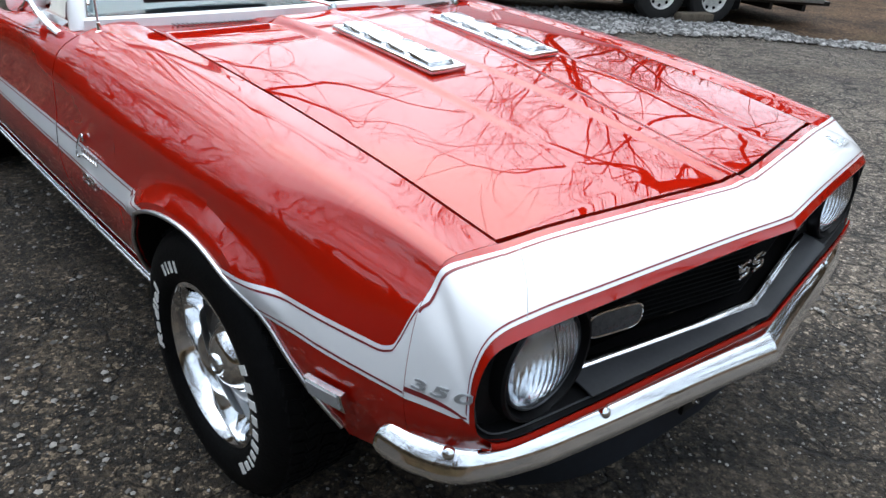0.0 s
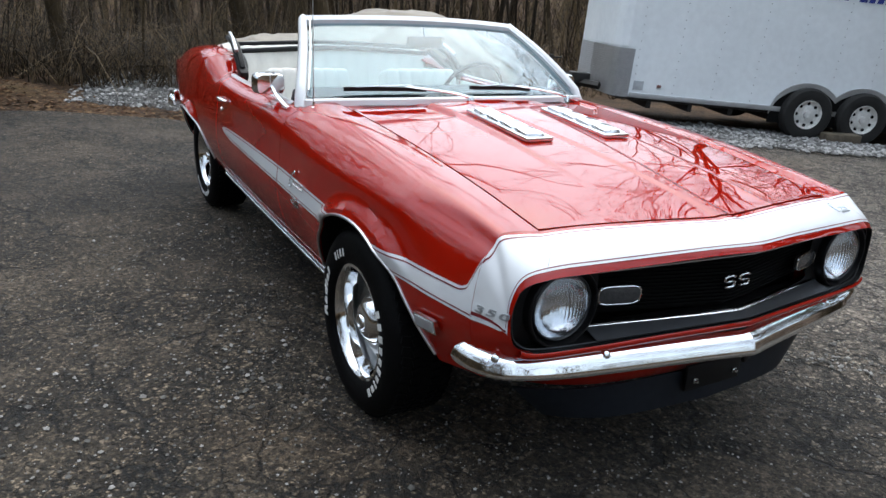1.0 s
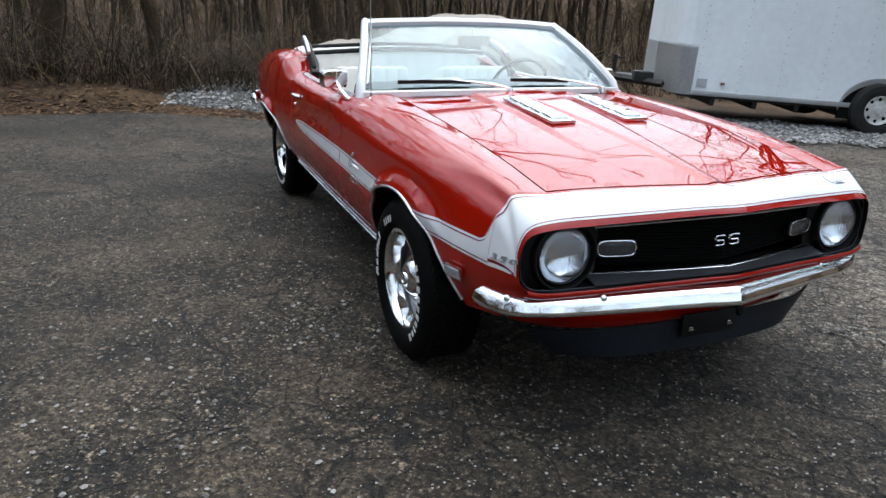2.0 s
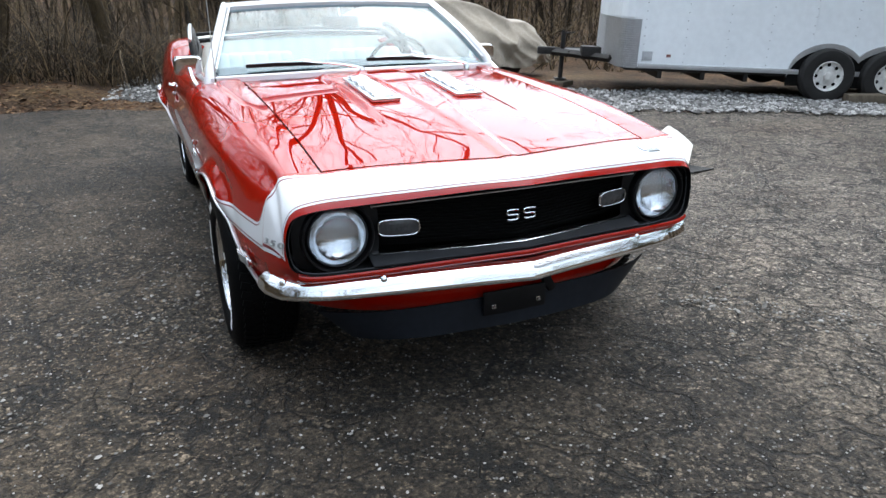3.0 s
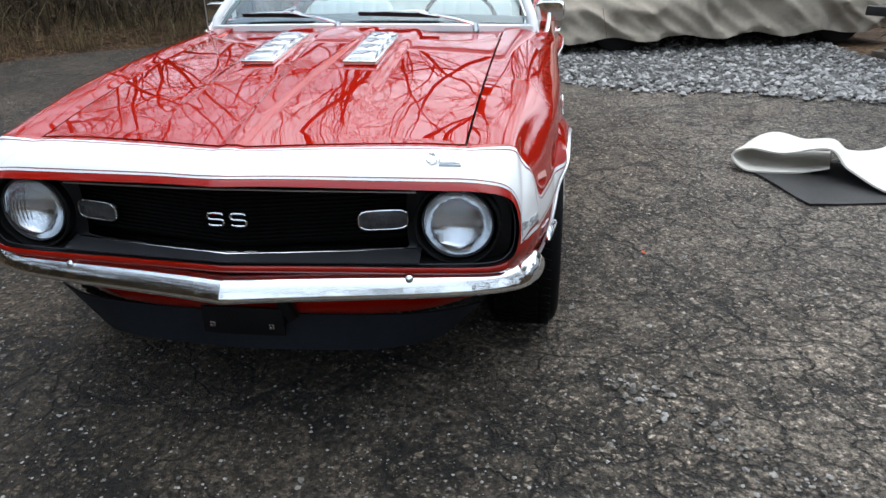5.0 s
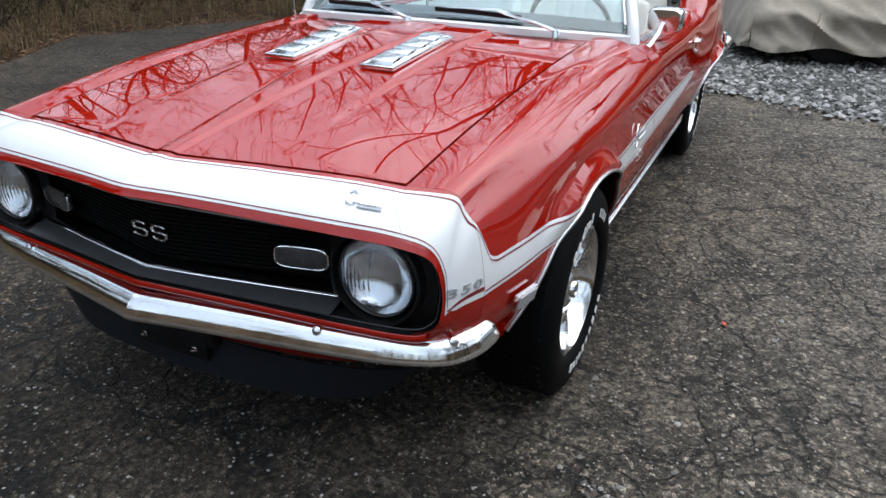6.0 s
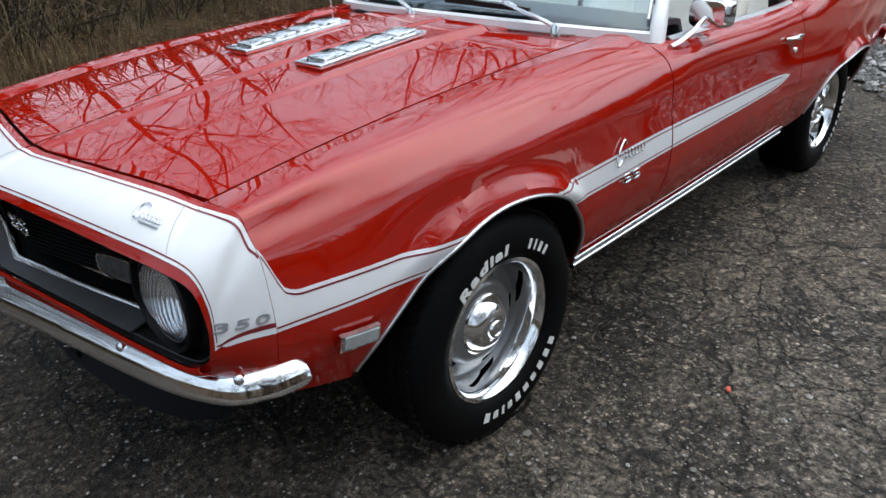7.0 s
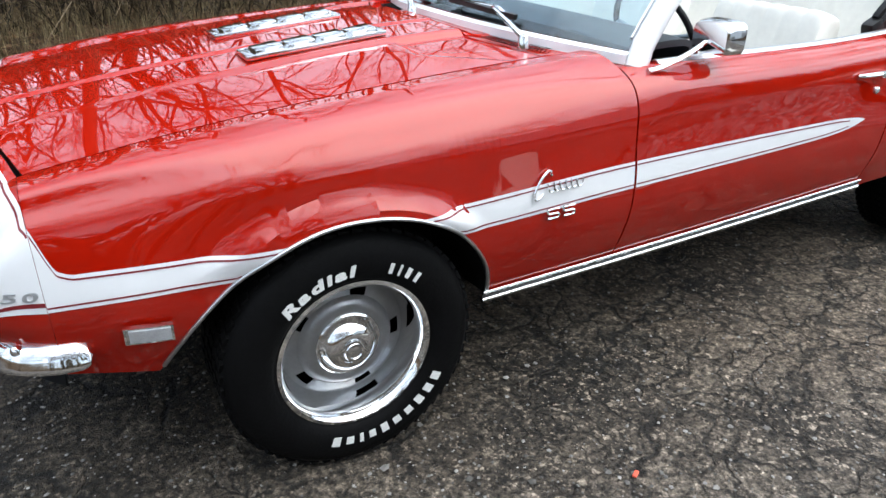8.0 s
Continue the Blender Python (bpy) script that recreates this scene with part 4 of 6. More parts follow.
for s in (1, -1):
    post = [screen(s * 1.0, k / 14) + Vector((0.0, 0.0, -0.035 if k == 0 else 0)) for k in range(15)]
    part("windscreen_pillar", tube(post, lambda t: 0.040 - 0.006 * t, 10, flat=0.62, up=(0, 1, 0)), FRAME_W, car, "white painted windscreen pillar", 60)
    part("pillar_trim", tube([p + Vector((0.016, -s * 0.030, 0.018)) for p in post[1:]], 0.005, 6), BRUSHED, car)
    # wipers
    pv = Vector((-0.705, 0.511, 0.962)) if s > 0 else Vector((-0.642, -0.073, 0.974))
    tip_s = (pv.y - 0.52) / 0.755
    tip = screen(max(-0.9, tip_s), 0.09) + Vector((0.02, 0, 0.016))
    mid = screen((pv.y - 0.26) / 0.755, 0.10) + Vector((0.03, 0, 0.022))
    wip = part("wiper", tube([pv + Vector((0, 0, 0.012)), pv.lerp(mid, 0.25) + Vector((0.008, 0, 0.016)), pv.lerp(mid, 0.6) + Vector((0.006, 0, 0.010)), mid], lambda t: 0.012 - 0.005 * t, 8, 16, flat=0.6), CHROME, car, "chrome wiper arm with a black blade")
    part("wiper_pivot", moved(lathe([(0, 0.022), (0.010, 0.020), (0.015, 0.010), (0.017, -0.02)], 16, "z"), Matrix.Translation(pv)), CHROME, wip)
    lo, hi = screen((pv.y - 0.04 - 0.03) / 0.755, 0.075) + Vector((0.018, 0, 0.010)), tip
    blade = [lo.lerp(hi, k / 10) + Vector((0.012 * math.sin(math.pi * k / 10), 0, 0.004 * math.sin(math.pi * k / 10))) for k in range(2, 11)]
    part("wiper_blade", profile_bar(blade, [(-0.005, -0.008), (0.005, -0.008), (0.008, 0.009), (-0.008, 0.009)]), BLACK, wip)
    part("blade_bridge", tube([blade[1] + Vector((0.004, 0, 0.008)), mid + Vector((0, 0, 0.006)), blade[-2] + Vector((0.004, 0, 0.008))], 0.004, 6, 12), CHROME, wip)
# aerial
ant = part("aerial", tube([(-0.804, -0.735, 0.905), (-0.806, -0.736, 1.2), (-0.812, -0.738, 1.75)], lambda t: 0.0032 - 0.002 * t, 6), BRUSHED, car, "thin telescopic aerial")
part("aerial_base", moved(lathe([(0.020, 0.0), (0.020, 0.006), (0.014, 0.012), (0.012, 0.03), (0.006, 0.034), (0.005, 0.055), (0.0, 0.058)], 18, "z"), Matrix.Translation((-0.804, -0.735, 0.902))), CHROME, ant)

# ---------- cabin ----------
part("floor_pan", box(2.0, 1.45, 0.03, 0.01, (-1.6, 0, 0.36)), BLACK, car)
part("firewall", box(0.03, 1.4, 0.56, 0.01, (-0.80, 0, 0.62)), BLACK, car)
part("dashboard", sheet(40, 10, lambda u, v: Vector((-0.90 - 0.30 * v + 0.05 * (2 * u - 1) ** 2 * -1, (u * 2 - 1) * 0.70, 0.972 - 0.020 * (2 * u - 1) ** 2 + 0.012 * math.sin(v * 3) - 0.14 * max(0, v - 0.75) ** 2 * 16)), 0.02), DASH, car, "dark padded dashboard")
wheel_ring = [(-1.36 + 0.07 * math.cos(a), 0.37 + 0.185 * math.sin(a), 0.905 + 0.165 * math.cos(a)) for a in (2 * math.pi * k / 40 for k in range(41))]
sw = part("steering_wheel", tube(wheel_ring, 0.011, 8, caps=False), BLACK, car, "dark thin-rimmed steering wheel", 60)
part("spoke", join(*[tube([(-1.34, 0.37, 0.895), (-1.36 + 0.07 * math.cos(a), 0.37 + 0.185 * math.sin(a), 0.905 + 0.165 * math.cos(a))], 0.009, 6) for a in (1.4, -1.4, 3.14)]), BRUSHED, sw)
part("steering_column", tube([(-1.34, 0.37, 0.895), (-0.98, 0.37, 0.78)], 0.025, 10), BLACK, car)
rv = part("rear_view_mirror", box(0.02, 0.20, 0.055, 0.012, (-1.235, 0.0, 1.175)), BLACK, car, "dark rear view mirror under the header")
part("mirror_stem", tube([(-1.24, 0, 1.2), (-1.27, 0, 1.265)], 0.006, 6), BRUSHED, rv)


def cushion(w, d, h, pleats, r=0.04):
    """A padded block with vertical pleats on its front face."""
    def f(u, v):
        a = 2 * math.pi * u
        c, s_ = math.cos(a), math.sin(a)
        e = 0.28
        x = math.copysign(abs(c) ** e, c) * d / 2
        z = math.copysign(abs(s_) ** e, s_) * h / 2
        t = v * 2 - 1
        k = (1 - abs(t) ** 10) ** 0.5 * 0.06 + 0.94 if abs(t) < 1 else 0.94
        puff = 0.006 * abs(math.sin(pleats * math.pi * v)) ** 0.6
        return Vector((x * k + (puff if c > 0 else 0), t * w / 2, z * k + (puff if s_ > 0 else 0)))
    bm = sheet(48, 60, f, closed=True)
    for j in (0, 1):
        ring = [v for v in bm.verts if abs(v.co.y - (w / 2 if j else -w / 2)) < 1e-5]
        c = sum((v.co for v in ring), Vector()) / len(ring)
        ring.sort(key=lambda v: math.atan2(v.co.z - c.z, v.co.x - c.x))
        bm.faces.new(ring)
    bmesh.ops.recalc_face_normals(bm, faces=bm.faces)
    return bm


for s in (1, -1):
    seat = part("front_seat", moved(cushion(0.50, 0.50, 0.16, 6), pose(-1.62, s * 0.36, 0.54, 0, -6, 0)), VINYL, car, "white pleated vinyl bucket seat", 50)
    part("backrest", moved(cushion(0.48, 0.13, 0.56, 6), pose(-1.93, s * 0.36, 0.690, 0, -16, 0)), VINYL, seat, "white pleated vinyl backrest", 50)
    inner = sheet(20, 6, lambda u, v: Vector((-0.95 - 1.08 * u, s * (0.705 - 0.01 * math.sin(v * 3)), 0.42 + 0.475 * v)), 0.012)
    part("door_trim_panel", inner, VINYL, doors[0] if s > 0 else doors[1], "white vinyl inner door panel")
    rear_side = sheet(14, 6, lambda u, v: Vector((-2.06 - 0.62 * u, s * (0.70 - 0.05 * u), 0.42 + 0.52 * v)), 0.012)
    part("rear_trim_panel", rear_side, VINYL, car)
    # folding top linkage at the rear corners
    link = part("top_linkage", tube([(-2.10, s * 0.70, 0.945), (-2.18, s * 0.70, 1.02), (-2.30, s * 0.69, 1.075), (-2.46, s * 0.68, 1.10)], 0.026, 8, 14, flat=0.7), BLACK, car, "black folding top linkage")
    part("link_arm", tube([(-2.10, s * 0.685, 0.93), (-2.22, s * 0.66, 0.985), (-2.42, s * 0.66, 1.045)], 0.018, 8, 10), BLACK, link)
    part("link_plate", box(0.15, 0.03, 0.085, 0.014, (-2.16, s * 0.70, 0.985), Matrix.Rotation(0.75, 4, "Y")), BLACK, link)
    part("link_end", box(0.07, 0.05, 0.06, 0.016, (-2.085, s * 0.70, 0.925), Matrix.Rotation(0.4, 4, "Y")), BLACK, link)
    part("link_rail", tube([(-2.16, s * 0.715, 1.045), (-2.30, s * 0.70, 1.10), (-2.45, s * 0.68, 1.125)], 0.012, 8, 10), BRUSHED, link)
rear_seat = part("rear_seat", moved(cushion(1.22, 0.46, 0.16, 12), pose(-2.24, 0, 0.58, 0, -6, 0)), VINYL, car, "white pleated vinyl rear bench", 50)
part("backrest", moved(cushion(1.26, 0.14, 0.50, 12), pose(-2.46, 0, 0.80, 0, -14, 0)), VINYL, rear_seat, "white pleated vinyl bench backrest", 50)


def folded_top(u, v):
    s = u * 2 - 1
    a = math.pi * (1.15 * v - 0.05)
    fold = 0.010 * math.sin(9 * a) + 0.006 * noise.noise((s * 5, a * 2, 0))
    return Vector((-2.68 - (0.20 + fold) * math.cos(a) * -1, s * (0.66 + 0.02 * math.sin(a)), 0.955 + (0.105 + fold) * math.sin(a) * (1 - 0.2 * s ** 8)))


part("folded_top", sheet(50, 28, folded_top, 0.01), TOPCLOTH, car, "white convertible top folded behind the rear seat", 60)
part("top_bow", join(tube([(-2.45, -0.66, 1.02), (-2.44, 0, 1.055), (-2.45, 0.66, 1.03)], 0.016, 8, 20), tube([(-2.50, -0.66, 1.06), (-2.49, 0, 1.085), (-2.50, 0.66, 1.06)], 0.013, 8, 20)), BLACK, car)


# rear deck and tail
def deck(u, v):
    s = u * 2 - 1
    x = -2.86 - 0.72 * v
    return Vector((x, s * (keyed(x, Y_CROWN) - 0.125), keyed(x, Z_CROWN) + 0.010 + 0.012 * (1 - s * s)))


part("trunk_lid", sheet(30, 16, deck, 0.008), RED, car, "glossy red trunk lid")
part("tail_panel", sheet(30, 8, lambda u, v: Vector((-3.62 - 0.02 * math.sin(math.pi * v) + 0.03 * abs(2 * u - 1) ** 4, (u * 2 - 1) * 0.74, 0.46 + 0.36 * v)), 0.008), RED, car)
rear_pts = [(-3.28, 0.885, 0.60), (-3.45, 0.875, 0.60), (-3.60, 0.82, 0.60), (-3.68, 0.60, 0.60), (-3.70, 0.0, 0.60), (-3.68, -0.60, 0.60), (-3.60, -0.82, 0.60), (-3.45, -0.875, 0.60), (-3.28, -0.885, 0.60)]
part("rear_bumper", tube(rear_pts, lambda t: 0.03 * min(1, 0.4 + 8 * min(t, 1 - t)), 12, 60, flat=1.5), CHROME, car, "chrome rear bumper", 60)
part("underbody", join(box(3.6, 1.3, 0.08, 0.02, (-1.5, 0, 0.34)), box(0.5, 1.2, 0.2, 0.03, (0.35, 0, 0.48)), tube([(0, -0.7, 0.32), (0, 0.7, 0.32)], 0.05, 10), tube([(-2.746, -0.7, 0.32), (-2.746, 0.7, 0.32)], 0.06, 10)), DEEP, car)

# ---------- materials of the place ----------
class Nodes:
    """Short-hand for wiring a node material."""
    def __init__(self, name):
        self.m = bpy.data.materials.new(name)
        self.m.use_nodes = True
        self.n, self.l = self.m.node_tree.nodes, self.m.node_tree.links
        self.b = self.n["Principled BSDF"]
        self.tc = self.n.new("ShaderNodeTexCoord")

    def put(self, node, key, value):
        sock = node.inputs[key]
        if isinstance(value, bpy.types.NodeSocket):
            self.l.new(value, sock)
        else:
            sock.default_value = value

    def noise(self, scale, detail=4, rough=0.55, vec=None, dist=0.0):
        t = self.n.new("ShaderNodeTexNoise")
        self.l.new(vec or self.tc.outputs["Object"], t.inputs["Vector"])
        t.inputs["Scale"].default_value, t.inputs["Detail"].default_value, t.inputs["Roughness"].default_value = scale, detail, rough
        t.inputs["Distortion"].default_value = dist
        return t.outputs["Fac"]

    def cells(self, scale, feature="F1", out="Color", vec=None):
        t = self.n.new("ShaderNodeTexVoronoi")
        t.feature = feature
        self.l.new(vec or self.tc.outputs["Object"], t.inputs["Vector"])
        t.inputs["Scale"].default_value = scale
        return t.outputs[out]

    def ramp(self, fac, *stops):
        r = self.n.new("ShaderNodeValToRGB")
        self.l.new(fac, r.inputs["Fac"])
        e = r.color_ramp.elements
        while len(e) < len(stops):
            e.new(0.5)
        for k, (p, c) in zip(e, stops):
            k.position = p
            k.color = (*c, 1) if isinstance(c, tuple) else (c, c, c, 1)
        return r.outputs["Color"]

    def mix(self, fac, a, b, mode="MIX"):
        x = self.n.new("ShaderNodeMix")
        x.data_type, x.blend_type = "RGBA", mode
        for key, v in ((0, fac), (6, a), (7, b)):
            if isinstance(v, bpy.types.NodeSocket):
                self.l.new(v, x.inputs[key])
            elif key == 0:
                x.inputs[0].default_value = v
            else:
                x.inputs[key].default_value = (*v, 1) if isinstance(v, tuple) else (v, v, v, 1)
        return x.outputs[2]

    def math(self, op, a, b=0.0):
        x = self.n.new("ShaderNodeMath")
        x.operation = op
        self.put(x, 0, a)
        self.put(x, 1, b)
        return x.outputs[0]

    def bump(self, height, strength, dist=0.01, after=None):
        x = self.n.new("ShaderNodeBump")
        x.inputs["Strength"].default_value, x.inputs["Distance"].default_value = strength, dist
        self.l.new(height, x.inputs["Height"])
        if after:
            self.l.new(after, x.inputs["Normal"])
        return x.outputs["Normal"]

    def grey(self, col):
        x = self.n.new("ShaderNodeRGBToBW")
        self.l.new(col, x.inputs[0])
        return x.outputs[0]

    def done(self, color, rough=0.8, normal=None, metal=0.0, spec=0.5):
        for key, v in (("Base Color", color), ("Roughness", rough), ("Normal", normal)):
            if isinstance(v, bpy.types.NodeSocket):
                self.l.new(v, self.b.inputs[key])
            elif v is not None:
                self.b.inputs[key].default_value = (*v, 1) if isinstance(v, tuple) else v
        self.b.inputs["Metallic"].default_value = metal
        self.b.inputs["Specular IOR Level"].default_value = spec
        return self.m


def asphalt_material():
    k = Nodes("worn_asphalt")
    grain, chips, fine = k.grey(k.cells(125)), k.grey(k.cells(52)), k.noise(300, 3)
    gaps = k.grey(k.ramp(k.cells(125, "DISTANCE_TO_EDGE", "Distance"), (0.0, 0.45), (0.16, 1.0)))
    gaps2 = k.grey(k.ramp(k.cells(52, "DISTANCE_TO_EDGE", "Distance"), (0.0, 0.45), (0.10, 1.0)))
    base = k.ramp(grain, (0.12, (0.010, 0.0098, 0.0095)), (0.45, (0.032, 0.030, 0.028)), (0.66, (0.080, 0.076, 0.070)), (0.84, (0.36, 0.345, 0.32)))
    stone = k.ramp(chips, (0.15, (0.012, 0.0115, 0.011)), (0.55, (0.048, 0.045, 0.041)), (0.72, (0.10, 0.095, 0.087)), (0.90, (0.40, 0.385, 0.355)))
    pick = k.grey(k.ramp(k.noise(30, 4), (0.47, 0.0), (0.53, 1.0)))
    col = k.mix(pick, k.mix(1.0, base, gaps, "MULTIPLY"), k.mix(1.0, stone, gaps2, "MULTIPLY"))
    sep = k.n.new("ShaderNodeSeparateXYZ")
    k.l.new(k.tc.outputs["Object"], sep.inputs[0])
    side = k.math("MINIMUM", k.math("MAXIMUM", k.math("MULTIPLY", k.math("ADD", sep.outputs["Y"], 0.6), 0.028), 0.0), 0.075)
    worn = k.grey(k.ramp(k.math("ADD", k.noise(1.6, 7, 0.66), side), (0.44, 0.0), (0.62, 1.0)))
    pale = k.mix(k.grey(k.ramp(k.noise(70, 5, 0.7), (0.38, 0.0), (0.62, 1.0))), (0.070, 0.066, 0.060), (0.24, 0.228, 0.208))
    col = k.mix(k.math("MULTIPLY", worn, 0.62), col, pale)
    soil = k.grey(k.ramp(k.noise(0.7, 5, 0.6, dist=0.6), (0.50, 0.0), (0.70, 1.0)))
    col = k.mix(k.math("MULTIPLY", soil, 0.42), col, k.mix(fine, (0.050, 0.038, 0.027), (0.135, 0.107, 0.080)))
    # painted shade and oily stain before the car, besides the scattered damp patches
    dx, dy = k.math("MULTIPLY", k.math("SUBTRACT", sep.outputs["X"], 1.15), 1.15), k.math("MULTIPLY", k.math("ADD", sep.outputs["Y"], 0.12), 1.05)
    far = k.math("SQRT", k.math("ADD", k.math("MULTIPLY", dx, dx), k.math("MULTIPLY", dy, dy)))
    stain_shade = k.math("MULTIPLY", k.math("MAXIMUM", k.math("SUBTRACT", 1.35, far), 0.0), 0.30)
    damp_and_shade = k.grey(k.ramp(k.math("SUBTRACT", k.noise(0.42, 5, 0.62), stain_shade), (0.36, 1.0), (0.54, 0.0)))
    col = k.mix(k.math("MULTIPLY", damp_and_shade, 0.50), col, (0.012, 0.0112, 0.0105))
    col = k.mix(1.0, col, k.ramp(k.noise(11, 6, 0.7), (0.34, 0.62), (0.68, 1.30)), "MULTIPLY")
    col = k.mix(1.0, col, k.ramp(k.noise(42, 6, 0.78), (0.38, 0.20), (0.62, 2.05)), "MULTIPLY")
    # tone runs from darker and browner towards -y to lighter towards +y
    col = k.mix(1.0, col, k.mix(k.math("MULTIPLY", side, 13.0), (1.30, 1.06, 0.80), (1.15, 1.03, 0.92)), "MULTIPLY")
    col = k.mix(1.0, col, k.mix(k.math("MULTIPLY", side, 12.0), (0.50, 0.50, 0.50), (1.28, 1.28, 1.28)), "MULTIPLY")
    # hairline cracks, ragged and broken, over part of the yard
    wob = k.n.new("ShaderNodeTexNoise")
    wob.inputs["Scale"].default_value, wob.inputs["Detail"].default_value = 3.2, 8
    k.l.new(k.tc.outputs["Object"], wob.inputs["Vector"])
    sc = k.n.new("ShaderNodeVectorMath")
    sc.operation = "SCALE"
    sc.inputs["Scale"].default_value = 0.5
    k.l.new(wob.outputs["Color"], sc.inputs[0])
    vec = k.n.new("ShaderNodeVectorMath")
    k.l.new(k.tc.outputs["Object"], vec.inputs[0])
    k.l.new(sc.outputs[0], vec.inputs[1])
    edge = k.cells(5.6, "DISTANCE_TO_EDGE", "Distance", vec.outputs[0])
    where = k.math("MULTIPLY", k.grey(k.ramp(k.math("ADD", k.noise(0.6, 3), k.math("ADD", side, k.math("MULTIPLY", k.math("MAXIMUM", sep.outputs["X"], 0.0), 0.03))), (0.43, 0.0), (0.54, 1.0))), k.grey(k.ramp(k.noise(7, 4), (0.30, 0.0), (0.42, 1.0))))
    crack = k.math("MULTIPLY", k.grey(k.ramp(edge, (0.0, 1.0), (0.055, 0.0))), where)
    # wider cracks between larger slabs
    wide = k.cells(1.7, "DISTANCE_TO_EDGE", "Distance", vec.outputs[0])
    crack = k.math("MAXIMUM", crack, k.math("MULTIPLY", k.grey(k.ramp(wide, (0.006, 1.0), (0.030, 0.0))), k.grey(k.ramp(k.noise(2.2, 4), (0.38, 0.0), (0.50, 1.0)))))
    col = k.mix(k.math("MULTIPLY", crack, 0.85), col, (0.007, 0.0068, 0.0065))
    h = k.math("ADD", k.math("MULTIPLY", gaps, 0.5), k.math("MULTIPLY", gaps2, 0.9))
    h = k.math("ADD", h, k.math("MULTIPLY", grain, 0.5))
    h = k.math("SUBTRACT", h, k.math("MULTIPLY", crack, 2.0))
    nrm = k.bump(h, 1.0, 0.007)
    nrm = k.bump(k.noise(14, 5, 0.6), 0.5, 0.02, nrm)
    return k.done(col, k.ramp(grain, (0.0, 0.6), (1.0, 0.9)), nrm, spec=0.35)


def litter_material():
    k = Nodes("leaf_litter")
    leaf = k.cells(38)
    col = k.ramp(k.grey(leaf), (0.0, (0.030, 0.018, 0.010)), (0.4, (0.065, 0.036, 0.018)), (0.75, (0.125, 0.072, 0.036)), (1.0, (0.24, 0.17, 0.10)))
    dark = k.ramp(k.noise(1.2, 6, 0.65), (0.36, 0.35), (0.62, 1.1))
    col = k.mix(1.0, col, dark, "MULTIPLY")
    moss = k.ramp(k.noise(0.6, 4), (0.56, 0.0), (0.7, 1.0))
    col = k.mix(k.math("MULTIPLY", k.grey(moss), 0.4), col, (0.075, 0.060, 0.022))
    return k.done(col, 0.9, k.bump(k.grey(leaf), 0.9, 0.02), spec=0.2)


def gravel_material():
    k = Nodes("crushed_stone")
    c = k.cells(26)
    col = k.ramp(k.grey(c), (0.0, (0.05, 0.049, 0.047)), (0.5, (0.13, 0.127, 0.12)), (1.0, (0.34, 0.33, 0.315)))
    gap = k.ramp(k.cells(26, "DISTANCE_TO_EDGE", "Distance"), (0.0, 0.12), (0.12, 1.0))
    col = k.mix(1.0, col, gap, "MULTIPLY")
    dirt = k.ramp(k.noise(1.5, 5), (0.45, 0.0), (0.65, 1.0))
    col = k.mix(k.math("MULTIPLY", k.grey(dirt), 0.5), col, (0.07, 0.06, 0.05))
    return k.done(col, 0.85, k.bump(k.grey(gap), 0.8, 0.02), spec=0.3)


def per_piece(name, a, b, c, rough=0.85, bump=0.3):
    """Colour varied from island to island."""
    k = Nodes(name)
    g = k.n.new("ShaderNodeNewGeometry")
    col = k.ramp(g.outputs["Random Per Island"], (0.0, a), (0.5, b), (1.0, c))
    col = k.mix(0.5, col, k.mix(1.0, col, k.ramp(k.noise(60, 4), (0.3, 0.6), (0.7, 1.3)), "MULTIPLY"))
    return k.done(col, rough, k.bump(k.noise(150, 3), bump, 0.004), spec=0.3)


def bark_material():
    k = Nodes("grey_brown_bark")
    info = k.n.new("ShaderNodeObjectInfo")
    mapn = k.n.new("ShaderNodeMapping")
    mapn.inputs["Scale"].default_value = (1, 1, 0.18)
    k.l.new(k.tc.outputs["Object"], mapn.inputs["Vector"])
    f = k.noise(38, 5, 0.65, mapn.outputs[0])
    a = k.ramp(f, (0.3, (0.016, 0.011, 0.006)), (0.55, (0.046, 0.032, 0.018)), (0.75, (0.096, 0.070, 0.041)))
    b = k.ramp(f, (0.3, (0.028, 0.020, 0.010)), (0.6, (0.078, 0.056, 0.029)), (0.8, (0.155, 0.118, 0.068)))
    col = k.mix(info.outputs["Random"], a, b)
    return k.done(col, 0.9, k.bump(f, 0.7, 0.02), spec=0.2)


ASPHALT, LITTER, GRAVEL, BARK = asphalt_material(), litter_material(), gravel_material(), bark_material()
STONE = per_piece("crushed_stone_pieces", (0.07, 0.068, 0.065), (0.20, 0.197, 0.19), (0.48, 0.47, 0.455))
PEBBLE = per_piece("pale_pebbles", (0.06, 0.056, 0.05), (0.16, 0.152, 0.14), (0.37, 0.355, 0.33))
LEAF = per_piece("dry_leaves", (0.028, 0.013, 0.006), (0.085, 0.040, 0.017), (0.22, 0.135, 0.07))
STRAW = per_piece("dry_grass", (0.05, 0.036, 0.015), (0.13, 0.095, 0.045), (0.27, 0.21, 0.115))
TWIG = per_piece("brush_twigs", (0.010, 0.007, 0.0035), (0.034, 0.022, 0.011), (0.21, 0.150, 0.083))


# ---------- ground ----------
def fall(x, y):
    """The yard dips gently towards the trailer's rear."""
    return -0.13 * ease(4.5, 9.0, y)


